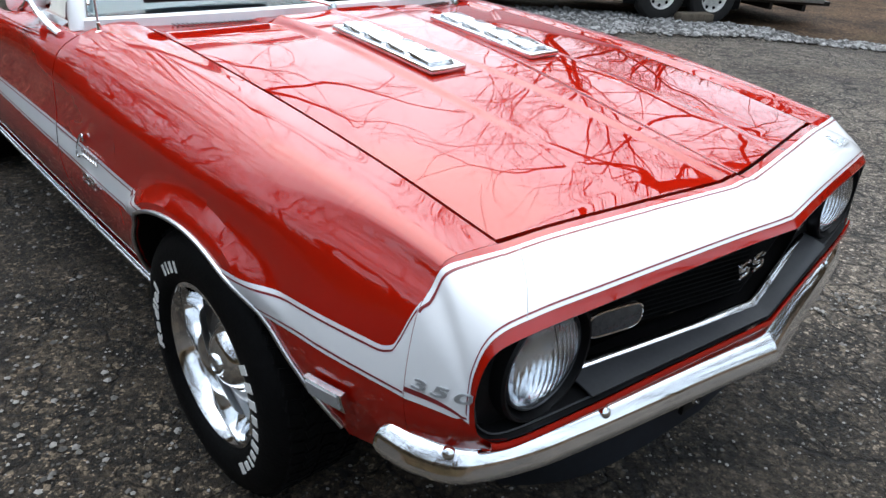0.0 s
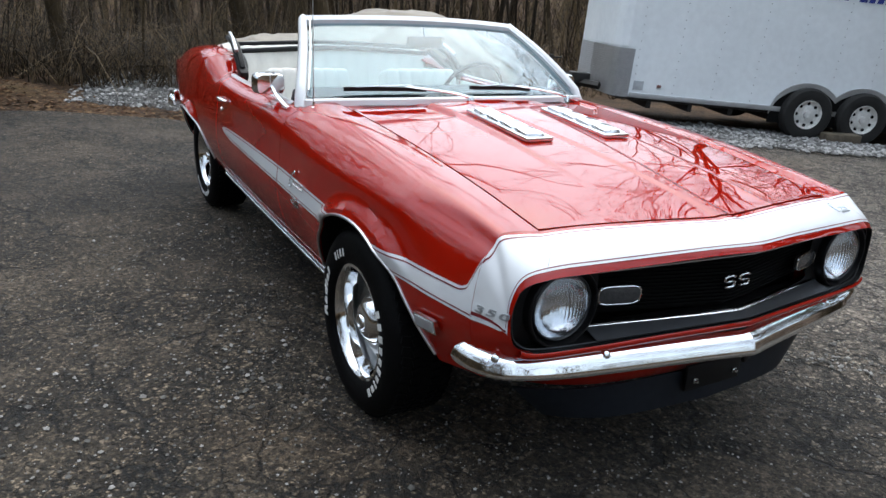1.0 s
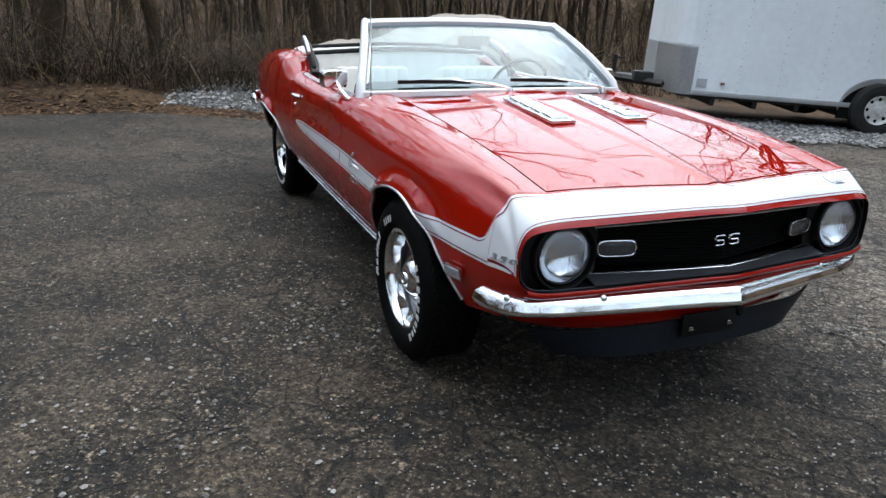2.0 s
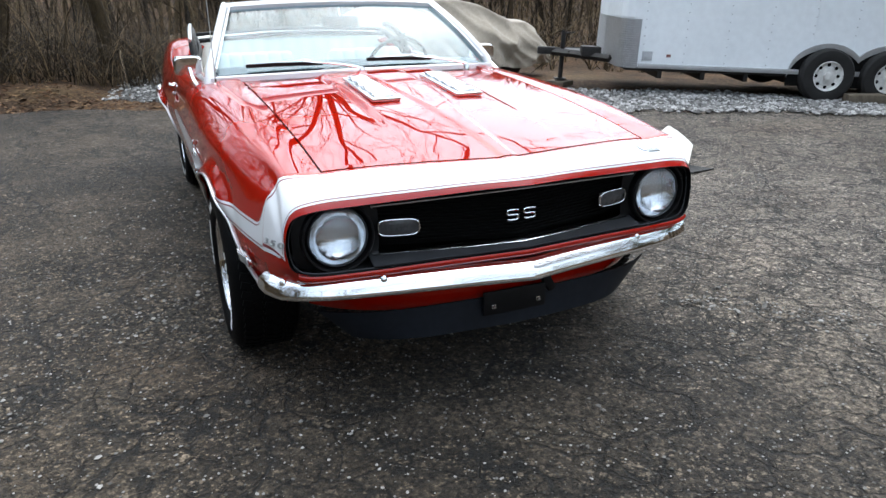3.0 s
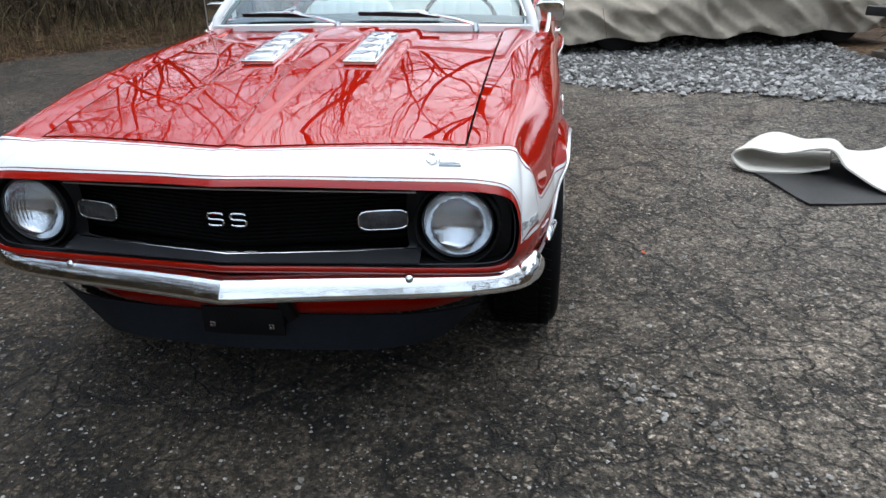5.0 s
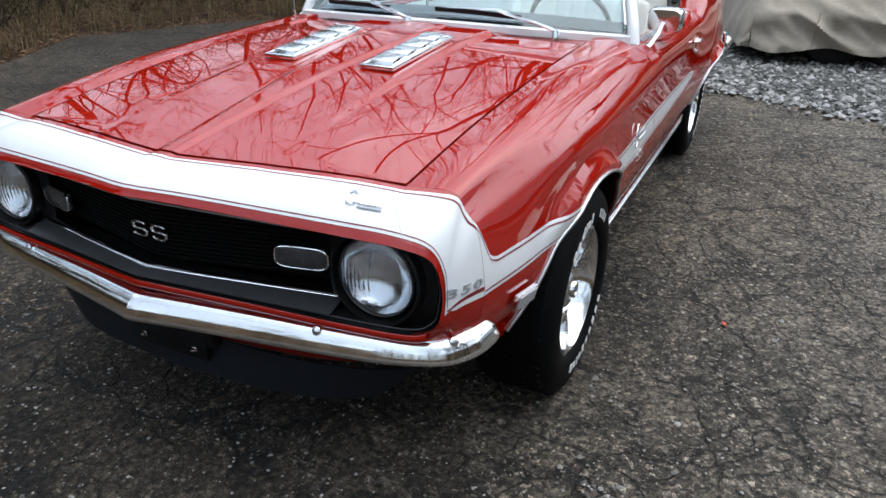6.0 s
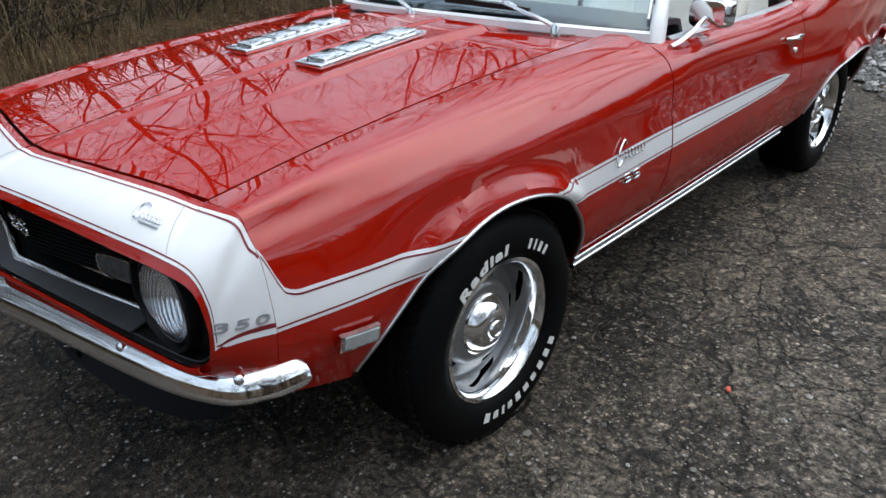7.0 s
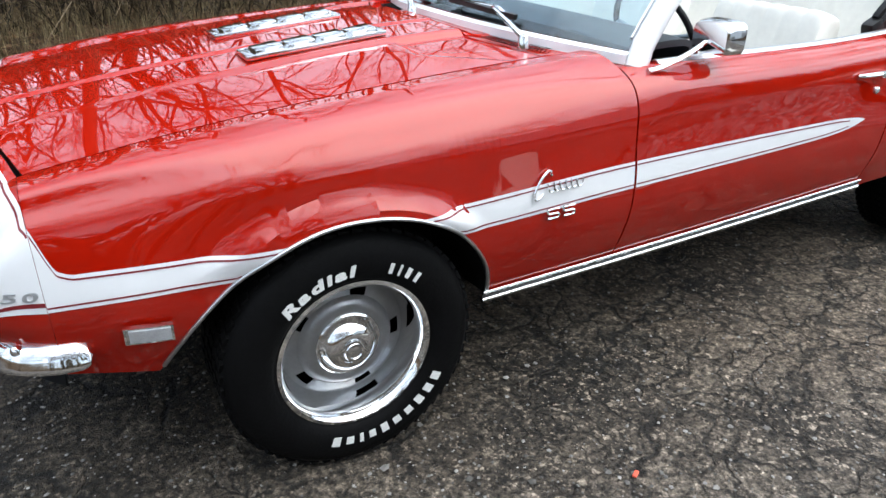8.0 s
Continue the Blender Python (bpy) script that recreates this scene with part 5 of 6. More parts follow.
YARD = [(-7.0, -2.6), (-6.85, -1.5), (-6.2, -0.45), (-4.9, 0.6), (-4.45, 1.6), (-4.25, 2.9), (-3.9, 4.4), (-3.2, 5.9), (-2.3, 7.5), (-1.0, 8.6), (2.0, 7.4), (6.0, 6.6),
        (9.5, 4.0), (10.5, -1.5), (7.0, -4.4), (2.5, -4.6), (-0.6, -4.55), (-2.2, -5.3), (-3.9, -6.2), (-6.0, -5.6), (-7.1, -4.2)]


def yard_radius(a):
    """Distance from the middle of the yard to its edge in direction a."""
    best = 30.0
    d = Vector((math.cos(a), math.sin(a)))
    for p, q in zip(YARD, YARD[1:] + YARD[:1]):
        e = (q[0] - p[0], q[1] - p[1])
        den = d.x * e[1] - d.y * e[0]
        if abs(den) > 1e-9:
            t = (p[0] * e[1] - p[1] * e[0]) / den
            u = (p[0] * d.y - p[1] * d.x) / den
            if t > 0 and -1e-6 <= u <= 1 + 1e-6:
                best = min(best, t)
    return best


def edge_radius(a):
    return yard_radius(a) + 0.16 * noise.noise((math.cos(a) * 9, math.sin(a) * 9, 2)) + 0.08 * noise.noise((math.cos(a) * 40, math.sin(a) * 40, 5))


def bank(x, y):
    """Height of the rough land round the yard."""
    a = math.atan2(y, x)
    out = math.hypot(x, y) - yard_radius(a)
    if out < -0.4:
        return fall(x, y) - 0.05
    rough = 0.10 * noise.noise((x * 0.5, y * 0.5, 0)) + 0.05 * noise.noise((x * 1.7, y * 1.7, 3))
    wooded = ease(-0.8, -2.2, y) if x < 0 else ease(2, -2, y)
    far = ease(5.0, 40.0, out)
    h = wooded * (0.16 * ease(0.0, 1.2, out) + 0.10 * ease(1.5, 4, out)) + rough * ease(0.2, 2.0, out) * (0.35 + 0.65 * wooded)
    return fall(x, y) - 0.03 + h + 6.0 * far


def polar(nu, nv, r0, r1, z, power=1.0, a0=0.0, a1=2 * math.pi):
    def f(u, v):
        a = a0 + (a1 - a0) * u
        lo, hi = r0(a), r1(a)
        r = lo + (hi - lo) * v ** power
        x, y = r * math.cos(a), r * math.sin(a)
        return Vector((x, y, z(x, y)))
    return f


tagged(part("ground", sheet(260, 70, polar(260, 70, lambda a: edge_radius(a) - 0.8, lambda a: 160.0, bank, 3.0), closed=True), LITTER, smooth=60), "brown forest floor covered in dead leaves", "ground", kind="structure")
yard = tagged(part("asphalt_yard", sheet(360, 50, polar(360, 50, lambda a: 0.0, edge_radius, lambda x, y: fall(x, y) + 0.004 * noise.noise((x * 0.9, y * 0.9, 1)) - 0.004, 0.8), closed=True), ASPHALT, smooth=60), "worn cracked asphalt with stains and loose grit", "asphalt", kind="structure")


def gravel_width(a):
    d = math.degrees(a) % 360
    return 0.1 + (1.7 + 2.9 * ease(140, 158, d)) * ease(104, 118, d) * ease(194, 182, d)


def strip_start(a):
    """How far beyond the asphalt's edge the crushed stone begins."""
    return -0.10 + 0.8 * ease(175, 181, math.degrees(a) % 360)


def strip_height(x, y):
    a = math.atan2(y, x) % (2 * math.pi)
    out = math.hypot(x, y) - yard_radius(a)
    inside = ease(0.0, 0.45, out - strip_start(a)) if a > radians(172) else 1.0
    return fall(x, y) - 0.022 + 0.034 * ease(0, 0.5, out) + 0.025 * noise.noise((x * 2, y * 2, 7)) * ease(0, 0.5, out) - 0.10 * (1 - inside)


tagged(part("gravel_strip", sheet(160, 24, polar(160, 24, lambda a: edge_radius(a) + strip_start(a), lambda a: edge_radius(a) + gravel_width(a), strip_height, 1.0, radians(96), radians(196))), GRAVEL, smooth=60), "pale crushed stone strip beside the asphalt", "gravel", kind="structure")


def scatter(name, count, place, shape, material, label, category, seed):
    """Many small pieces in one mesh: place(rng) gives a point or None, shape(rng) a list of corners and faces."""
    rng = random.Random(seed)
    vs, fs = [], []
    while count:
        p = place(rng)
        count -= 1
        if p is None:
            continue
        pv, pf = shape(rng)
        o = len(vs)
        vs += [(p[0] + v[0], p[1] + v[1], p[2] + v[2]) for v in pv]
        fs += [tuple(o + i for i in f) for f in pf]
    me = bpy.data.meshes.new(name)
    me.from_pydata(vs, [], fs)
    me.materials.append(material)
    return tagged(new(name, me), label, category, kind="stuff")


def stone_shape(lo, hi, squash=0.6):
    def f(rng):
        s = lo + (hi - lo) * rng.random() ** 2.2
        yaw, tilt = rng.random() * 6.28, rng.uniform(-0.5, 0.5)
        v = []
        for x, y, z in ((1, 0, 0), (0.3, 0.9, 0.1), (-0.8, 0.55, -0.1), (-0.75, -0.6, 0.1), (0.35, -0.95, 0), (0.45, 0.2, 0.85), (-0.35, 0.1, 0.95), (0, 0, -0.9)):
            x, y, z = (q * rng.uniform(0.75, 1.25) for q in (x, y, z))
            z = z * squash + x * tilt * 0.5
            v.append(((x * math.cos(yaw) - y * math.sin(yaw)) * s, (x * math.sin(yaw) + y * math.cos(yaw)) * s, z * s))
        return v, [(0, 1, 5), (1, 6, 5), (1, 2, 6), (2, 3, 6), (3, 4, 6), (4, 5, 6), (4, 0, 5), (1, 0, 7), (2, 1, 7), (3, 2, 7), (4, 3, 7), (0, 4, 7)]
    return f


def gravel_spot(rng):
    a = radians(rng.uniform(99, 191))
    r = edge_radius(a) + (rng.random() ** 1.3) * (gravel_width(a) + 0.2) - 0.12 - 0.25 * rng.random() ** 4
    if math.degrees(a) > 178 and (r - edge_radius(a) < 0.5 * rng.random() + 0.6 or rng.random() < 0.35):
        return None
    x, y = r * math.cos(a), r * math.sin(a)
    return x, y, fall(x, y) + 0.018 + 0.02 * noise.noise((x * 2, y * 2, 7))


scatter("gravel_stones", 15000, gravel_spot, stone_shape(0.012, 0.042), STONE, "loose pale crushed stones", "gravel", 11)


def grit_spot(rng):
    x, y = rng.gauss(0.6, 1.9), rng.gauss(0.2, 1.9)
    return (x, y, fall(x, y) + 0.001) if math.hypot(x, y) < 6 else None


scatter("loose_grit", 24000, grit_spot, stone_shape(0.0018, 0.0070), PEBBLE, "pale loose grit lying on asphalt", "grit", 12)


def pebble_spot(rng):
    x, y = rng.uniform(-3.0, 3.2), rng.uniform(-3.6, 3.4)
    thick = noise.noise((x * 0.8, y * 0.8, 21)) + 0.6 * noise.noise((x * 2.6, y * 2.6, 5)) + 0.25 * ease(0.2, -0.8, y)
    return (x, y, fall(x, y) + 0.001) if thick > rng.uniform(0.05, 0.85) else None


scatter("scattered_pebbles", 13000, pebble_spot, stone_shape(0.0032, 0.0125, 0.5), PEBBLE, "pale pebbles scattered over asphalt", "pebbles", 18)


def patch_spot(rng):
    t = rng.random()
    x, y = 0.95 - 0.55 * t + rng.gauss(0, 0.05), 1.05 + 0.55 * (1 - t) + rng.gauss(0, 0.05)
    if rng.random() < 0.4:
        x, y = -0.55 + rng.gauss(0, 0.35), -1.15 + rng.gauss(0, 0.16)
    return x, y, 0.002


scatter("washed_pebbles", 420, patch_spot, stone_shape(0.003, 0.013), PEBBLE, "small pale pebbles washed into a crack", "pebbles", 13)
for x, y, s in ((-0.03, 0.943, 0.014), (-0.53, 1.24, 0.010), (0.70, -0.75, 0.010), (0.40, 1.31, 0.014), (0.78, 1.03, 0.010), (-0.2, 1.35, 0.011), (0.3, 1.25, 0.011)):
    v, f = stone_shape(s, s + 0.001)(random.Random(int(x * 999)))
    me = bpy.data.meshes.new("pebble")
    me.from_pydata([(a + x, b + y, c + 0.004) for a, b, c in v], [], f)
    me.materials.append(PEBBLE)
    tagged(new("pebble", me), "small pale rounded pebble lying on asphalt", "pebble", "loose pebbles")
tagged(part("plastic_scrap", box(0.024, 0.012, 0.006, 0.002, (-0.587, 1.278, 0.005), Matrix.Rotation(0.5, 4, "Z")), mat("orange_plastic", (0.65, 0.10, 0.05), 0.5, vary=0.2, scale=60)), "tiny orange plastic scrap lying on asphalt", "scrap")


def leaf_shape(rng):
    s, yaw, t1, t2 = rng.uniform(0.02, 0.055), rng.random() * 6.28, rng.uniform(-0.8, 0.8), rng.uniform(-0.5, 0.9)
    c, q = math.cos(yaw), math.sin(yaw)
    pts = [(-1, 0, 0), (-0.2, 0.55, t1 * 0.5), (1, 0.05, t2 * 0.4), (-0.1, -0.55, t1 * 0.4 + 0.15), (0.0, 0.0, 0.22)]
    v = [((x * c - y * q) * s, (x * q + y * c) * s, z * s + 0.004) for x, y, z in pts]
    return v, [(0, 1, 4), (1, 2, 4), (2, 3, 4), (3, 0, 4)]


def litter_spot(rng):
    a = radians(rng.uniform(178, 300))
    r = yard_radius(a) + rng.random() ** 1.6 * 6 - 0.15
    x, y = r * math.cos(a), r * math.sin(a)
    if 178 < math.degrees(a) % 360 < 193 and (r - yard_radius(a) > 0.9 and rng.random() < 0.75):
        return None
    return x, y, bank(x, y) + 0.006


scatter("fallen_leaves", 15000, litter_spot, leaf_shape, LEAF, "curled brown dead leaves on the bank", "leaves", 14)


def blade_shape(rng):
    v, f = [], []
    for _ in range(7):
        a, h, lean = rng.random() * 6.28, rng.uniform(0.10, 0.42), rng.uniform(0.1, 0.9)
        w = rng.uniform(0.0015, 0.004)
        dx, dy = math.cos(a), math.sin(a)
        o = len(v)
        bx, by = rng.gauss(0, 0.03), rng.gauss(0, 0.03)
        for k in range(4):
            t = k / 3
            x, y, z = bx + dx * lean * h * t * t, by + dy * lean * h * t * t, h * (t - 0.35 * lean * t * t)
            v += [(x - dy * w * (1 - t), y + dx * w * (1 - t), z), (x + dy * w * (1 - t), y - dx * w * (1 - t), z)]
            if k:
                f.append((o + 2 * k - 2, o + 2 * k - 1, o + 2 * k + 1, o + 2 * k))
    return v, f


def grass_spot(rng):
    a = radians(rng.uniform(205, 330))
    r = yard_radius(a) + 0.25 + rng.random() ** 1.4 * 5
    x, y = r * math.cos(a), r * math.sin(a)
    return x, y, bank(x, y)


scatter("dry_grass", 3800, grass_spot, blade_shape, STRAW, "tufts of straw-coloured dead grass on the bank", "grass", 15)


# ---------- bare woods ----------
def limb(vs, fs, p, d, length, r0, r1, segs, sides, rng, bend, lift=0.0):
    """One bent tapering branch; returns the points and directions along it."""
    out = []
    ring0 = None
    d = d.normalized()
    for k in range(segs + 1):
        t = k / segs
        r = r0 + (r1 - r0) * t
        s = d.cross(Vector((0.31, 0.77, 0.55))).normalized()
        w = s.cross(d)
        o = len(vs)
        for j in range(sides):
            a = 6.2832 * j / sides
            q = p + (s * math.cos(a) + w * math.sin(a)) * r
            vs.append((q.x, q.y, q.z))
        if ring0 is not None:
            for j in range(sides):
                fs.append((ring0 + j, ring0 + (j + 1) % sides, o + (j + 1) % sides, o + j))
        ring0 = o
        out.append((p.copy(), d.copy(), r))
        p = p + d * (length / segs)
        d = (d + Vector((rng.gauss(0, bend), rng.gauss(0, bend), rng.gauss(0, bend) + lift))).normalized()
    return out


def side_way(d, rng, spread):
    q = Vector((rng.gauss(0, 1), rng.gauss(0, 1), rng.gauss(0, 1)))
    q = (q - d * q.dot(d)).normalized()
    return (d * math.cos(spread) + q * math.sin(spread)).normalized()


def tree_mesh(name, seed, height, radius, first, limbs, depth):
    rng = random.Random(seed)
    vs, fs = [], []
    stem = limb(vs, fs, Vector((0, 0, -0.15)), Vector((rng.gauss(0, 0.05), rng.gauss(0, 0.05), 1)), height, radius, radius * 0.16, 12, 8, rng, 0.045 if radius > 0.1 else 0.12, 0.02 if radius > 0.1 else 0.05)
    vs2, fs2 = [], []

    def sprout(way, n, length, level):
        for _ in range(n):
            i = rng.randrange(max(1, len(way) // 4), len(way))
            p, d, r = way[i]
            spread = rng.uniform(0.5, 1.1) if level < 2 else rng.uniform(0.4, 0.9)
            ln = length * rng.uniform(0.6, 1.25)
            rr = max(0.0035, min(r * 0.72, 0.016 * ln + 0.003))
            sides = 5 if level == 0 else 4 if level == 1 else 3
            sub = limb(vs2, fs2, p, side_way(d, rng, spread), ln, rr, max(0.0022, rr * 0.28), 7 if level < 2 else 4, sides, rng, 0.17 if level else 0.14, 0.035)
            if level + 1 < depth:
                sprout(sub, (7, 5, 4, 3)[level], ln * (0.52, 0.50, 0.48, 0.5)[level], level + 1)
    cut = [q for q in stem if q[0].z > first]
    for k in range(limbs):
        sprout([rng.choice(cut)] * 2, 1, height * rng.uniform(0.20, 0.34), 0)
    meshes = []
    for nm, v, f in ((name + "_trunk", vs, fs), (name + "_crown", vs2, fs2)):
        me = bpy.data.meshes.new(nm)
        me.from_pydata(v, [], f)
        me.materials.append(BARK)
        me.shade_smooth()
        meshes.append(me)
    return meshes


def gnarled_tree(name, seed, height, radius):
    """A broad old tree: a leaning trunk that forks again and again into crooked limbs and fine twigs."""
    rng = random.Random(seed)
    vs, fs, vs2, fs2 = [], [], [], []
    stem = limb(vs, fs, Vector((0, 0, -0.2)), Vector((rng.gauss(0, 0.12), rng.gauss(0, 0.12), 1)), height * rng.uniform(0.26, 0.36), radius, radius * 0.72, 8, 9, rng, 0.07, 0.03)

    def grow(p, d, length, r, level):
        segs, sides = ((7, 7), (6, 6), (5, 5), (4, 4), (3, 3), (2, 3))[level]
        way = limb(vs2, fs2, p, d, length, r, r * 0.62, segs, sides, rng, 0.20 - 0.01 * level, 0.045)
        if level == 5:
            return
        tip, td, tr = way[-1]
        for k in range(2):
            grow(tip, side_way(td, rng, rng.uniform(0.20, 0.75)), length * rng.uniform(0.58, 0.86), tr * rng.uniform(0.70, 0.95), level + 1)
        for k in range((2, 2, 2, 2, 1)[level]):
            q, qd, qr = way[rng.randrange(1, segs)]
            grow(q, side_way(qd, rng, rng.uniform(0.6, 1.2)), length * rng.uniform(0.40, 0.66), qr * rng.uniform(0.35, 0.60), level + 1)
    p, d, r = stem[-1]
    for k in range(3):
        grow(p, side_way(d, rng, rng.uniform(0.25, 0.85)), height * rng.uniform(0.17, 0.25), r * rng.uniform(0.55, 0.85), 0)
    q, qd, qr = stem[5]
    grow(q, side_way(qd, rng, 1.1), height * 0.16, qr * 0.42, 1)
    meshes = []
    for nm, v, f in ((name + "_trunk", vs, fs), (name + "_crown", vs2, fs2)):
        me = bpy.data.meshes.new(nm)
        me.from_pydata(v, [], f)
        me.materials.append(BARK)
        me.shade_smooth()
        meshes.append(me)
    return meshes


def plant_tree(meshes, label, category, group):
    t = new("bare_tree")
    t.location = (0, 0, -200)
    for nm, me in zip(("trunk", "crown"), meshes):
        new(nm, me).parent = t
    return tagged(t, label, category, group)


BIG = [gnarled_tree("big_%d" % k, 40 + k, 11.0 + 1.2 * (k % 3), 0.105 + 0.022 * (k % 4)) for k in range(6)]
SLIM = [tree_mesh("slim_%d" % k, 70 + k, 6.0 + 0.8 * k, 0.045 + 0.008 * k, 0.9, 7, 3) for k in range(5)]


def woods(count, meshes, spot, label, group, seed, scale=(0.85, 1.2)):
    rng = random.Random(seed)
    first = [None] * len(meshes)
    for k in range(count):
        x, y = spot(rng)
        i = k % len(meshes)
        s = rng.uniform(*scale)
        m = Matrix.Translation((x, y, bank(x, y))) @ Matrix.Rotation(rng.random() * 6.28, 4, "Z") @ Matrix.Rotation(rng.gauss(0, 0.04), 4, "X") @ Matrix.Diagonal((s, s, s, 1))
        if first[i] is None:
            first[i] = plant_tree(meshes[i], label, "tree", group)
            first[i].matrix_basis = m
        else:
            copy_thing(first[i], m)
            # the copy keeps its maker's scale


def ring_spot(a0, a1, d0, d1):
    def f(rng):
        a = radians(rng.uniform(a0, a1))
        r = yard_radius(a) + d0 + (d1 - d0) * rng.random() ** 1.2
        return r * math.cos(a), r * math.sin(a)
    return f


def back_spot(rng):
    return -9.4 - 11 * rng.random() ** 1.7, rng.uniform(-10, 3)


def beyond_spot(rng):
    t, w = rng.uniform(-6, 12), rng.uniform(3.4, 14)
    return -4.93 + 0.435 * t - 0.900 * w, 4.90 + 0.900 * t + 0.435 * w


WOOD_LABEL = "tall bare grey-barked tree in leafless woods"
woods(9, BIG, lambda rng: (rng.uniform(-15, -8.8), rng.uniform(-8, 4)), WOOD_LABEL, "woodland trees", 1)
woods(6, BIG, beyond_spot, WOOD_LABEL, "woodland trees", 2)
woods(9, BIG, ring_spot(208, 300, 1.6, 7), WOOD_LABEL, "woodland trees", 3)
woods(11, BIG, ring_spot(40, 99, 0.2, 3.5), WOOD_LABEL, "woodland trees", 4, (1.0, 1.3))
woods(4, BIG, ring_spot(-50, 30, 3.0, 9), WOOD_LABEL, "woodland trees", 8)
woods(34, SLIM, ring_spot(-50, 100, 1.5, 8), "thin bare sapling among leafless woods", "woodland saplings", 9, (0.8, 1.1))
woods(60, SLIM, back_spot, "thin bare sapling among leafless woods", "woodland saplings", 5, (0.38, 0.62))
woods(36, SLIM, beyond_spot, "thin bare sapling among leafless woods", "woodland saplings", 6, (0.38, 0.62))
woods(62, SLIM, ring_spot(206, 318, 1.0, 6), "thin bare sapling among leafless woods", "woodland saplings", 7, (0.6, 1.1))


def far_stem(rng):
    """A thin far stem or cane as a three-sided bent spike."""
    h, r = (rng.uniform(2.4, 4.2), rng.uniform(0.02, 0.09)) if rng.random() < 0.28 else (rng.uniform(0.6, 2.6), rng.uniform(0.005, 0.018))
    lean = 0.16 if r > 0.019 else 0.55
    dx, dy = rng.gauss(0, lean) * h, rng.gauss(0, lean) * h
    v, f = [], []
    for k in range(4):
        t = k / 3
        cx, cy, rr = dx * t * t + rng.gauss(0, 0.028) * h * (k > 0), dy * t * t + rng.gauss(0, 0.028) * h * (k > 0), r * (1 - 0.85 * t)
        v += [(cx + rr, cy, h * t), (cx - rr * 0.5, cy + rr * 0.87, h * t), (cx - rr * 0.5, cy - rr * 0.87, h * t)]
        if k:
            o = 3 * k
            f += [(o - 3, o - 2, o + 1, o), (o - 2, o - 1, o + 2, o + 1), (o - 1, o - 3, o, o + 2)]
    return v, f


def far_spot(rng):
    pick = rng.random()
    a = radians(rng.uniform(112, 232) if pick < 0.5 else rng.uniform(232, 330) if pick < 0.78 else rng.uniform(-30, 112))
    r = (9.5 + 16 * rng.random()) if 0.5 <= pick < 0.78 else 14 + 33 * rng.random()
    x, y = r * math.cos(a), r * math.sin(a)
    return x, y, bank(x, y) - 0.1


scatter("far_woods", 16000, far_spot, far_stem, TWIG, "dense leafless woods receding up a slope", "woods", 16)


def brush_shape(rng):
    v, f = [], []
    for _ in range(5):
        a, h, lean, r = rng.random() * 6.28, rng.uniform(0.3, 2.0), rng.uniform(0.2, 2.2), rng.uniform(0.003, 0.011)
        o = len(v)
        for k in range(5):
            t = k / 4
            x, y, z = math.cos(a) * lean * h * t ** 1.6 + rng.gauss(0, 0.02), math.sin(a) * lean * h * t ** 1.6 + rng.gauss(0, 0.02), h * (t - min(0.75, 0.42 * lean) * t ** 2.2)
            rr = r * (1 - 0.8 * t)
            v += [(x + rr, y, z), (x - rr * 0.5, y + rr * 0.87, z), (x - rr * 0.5, y - rr * 0.87, z)]
            if k:
                q = o + 3 * k
                f += [(q - 3, q - 2, q + 1, q), (q - 2, q - 1, q + 2, q + 1), (q - 1, q - 3, q, q + 2)]
    return v, f


def brush_spot(rng):
    if rng.random() < 0.35:
        x, y = beyond_spot(rng)
    elif rng.random() < 0.5:
        x, y = rng.uniform(-14, -8.6), rng.uniform(-9, 3)
    else:
        a = radians(rng.uniform(205, 310))
        r = yard_radius(a) + 0.9 + 6 * rng.random()
        x, y = r * math.cos(a), r * math.sin(a)
    return x, y, bank(x, y) - 0.03


scatter("brushwood", 4200, brush_spot, brush_shape, TWIG, "tangled leafless brush at the wood's edge", "brush", 17)


def fallen(x, y, yaw, length, r, seed):
    """A dead limb lying on the bank."""
    rng = random.Random(seed)
    vs, fs = [], []
    d = Vector((math.cos(yaw), math.sin(yaw), 0.12))
    main = limb(vs, fs, Vector((x, y, bank(x, y) + r * 0.6)), d, length, r, r * 0.3, 8, 6, rng, 0.08, -0.01)
    for _ in range(5):
        p, q, rr = main[rng.randrange(2, 8)]
        limb(vs, fs, p, side_way(q, rng, 0.8), length * rng.uniform(0.2, 0.45), rr * 0.6, rr * 0.15, 5, 4, rng, 0.15, 0.05)
    me = bpy.data.meshes.new("fallen_branch")
    me.from_pydata(vs, [], fs)
    me.materials.append(BARK)
    me.shade_smooth()
    tagged(new("fallen_branch", me), "dead grey branch lying among leaf litter", "branch", "fallen branches")


for k, (x, y, yaw, ln, r) in enumerate(((-10.4, 0.2, 2.2, 1.6, 0.045), (-10.9, -1.1, 0.5, 1.9, 0.05), (-9.6, -3.4, 1.9, 1.3, 0.03), (-9.9, 3.2, 1.2, 2.2, 0.06), (-10.2, 5.6, 2.0, 2.4, 0.06), (-3.5, -7.6, 0.8, 1.5, 0.03), (-1.2, -6.3, 2.5, 1.2, 0.025))):
    fallen(x, y, yaw, ln, r, 300 + k)

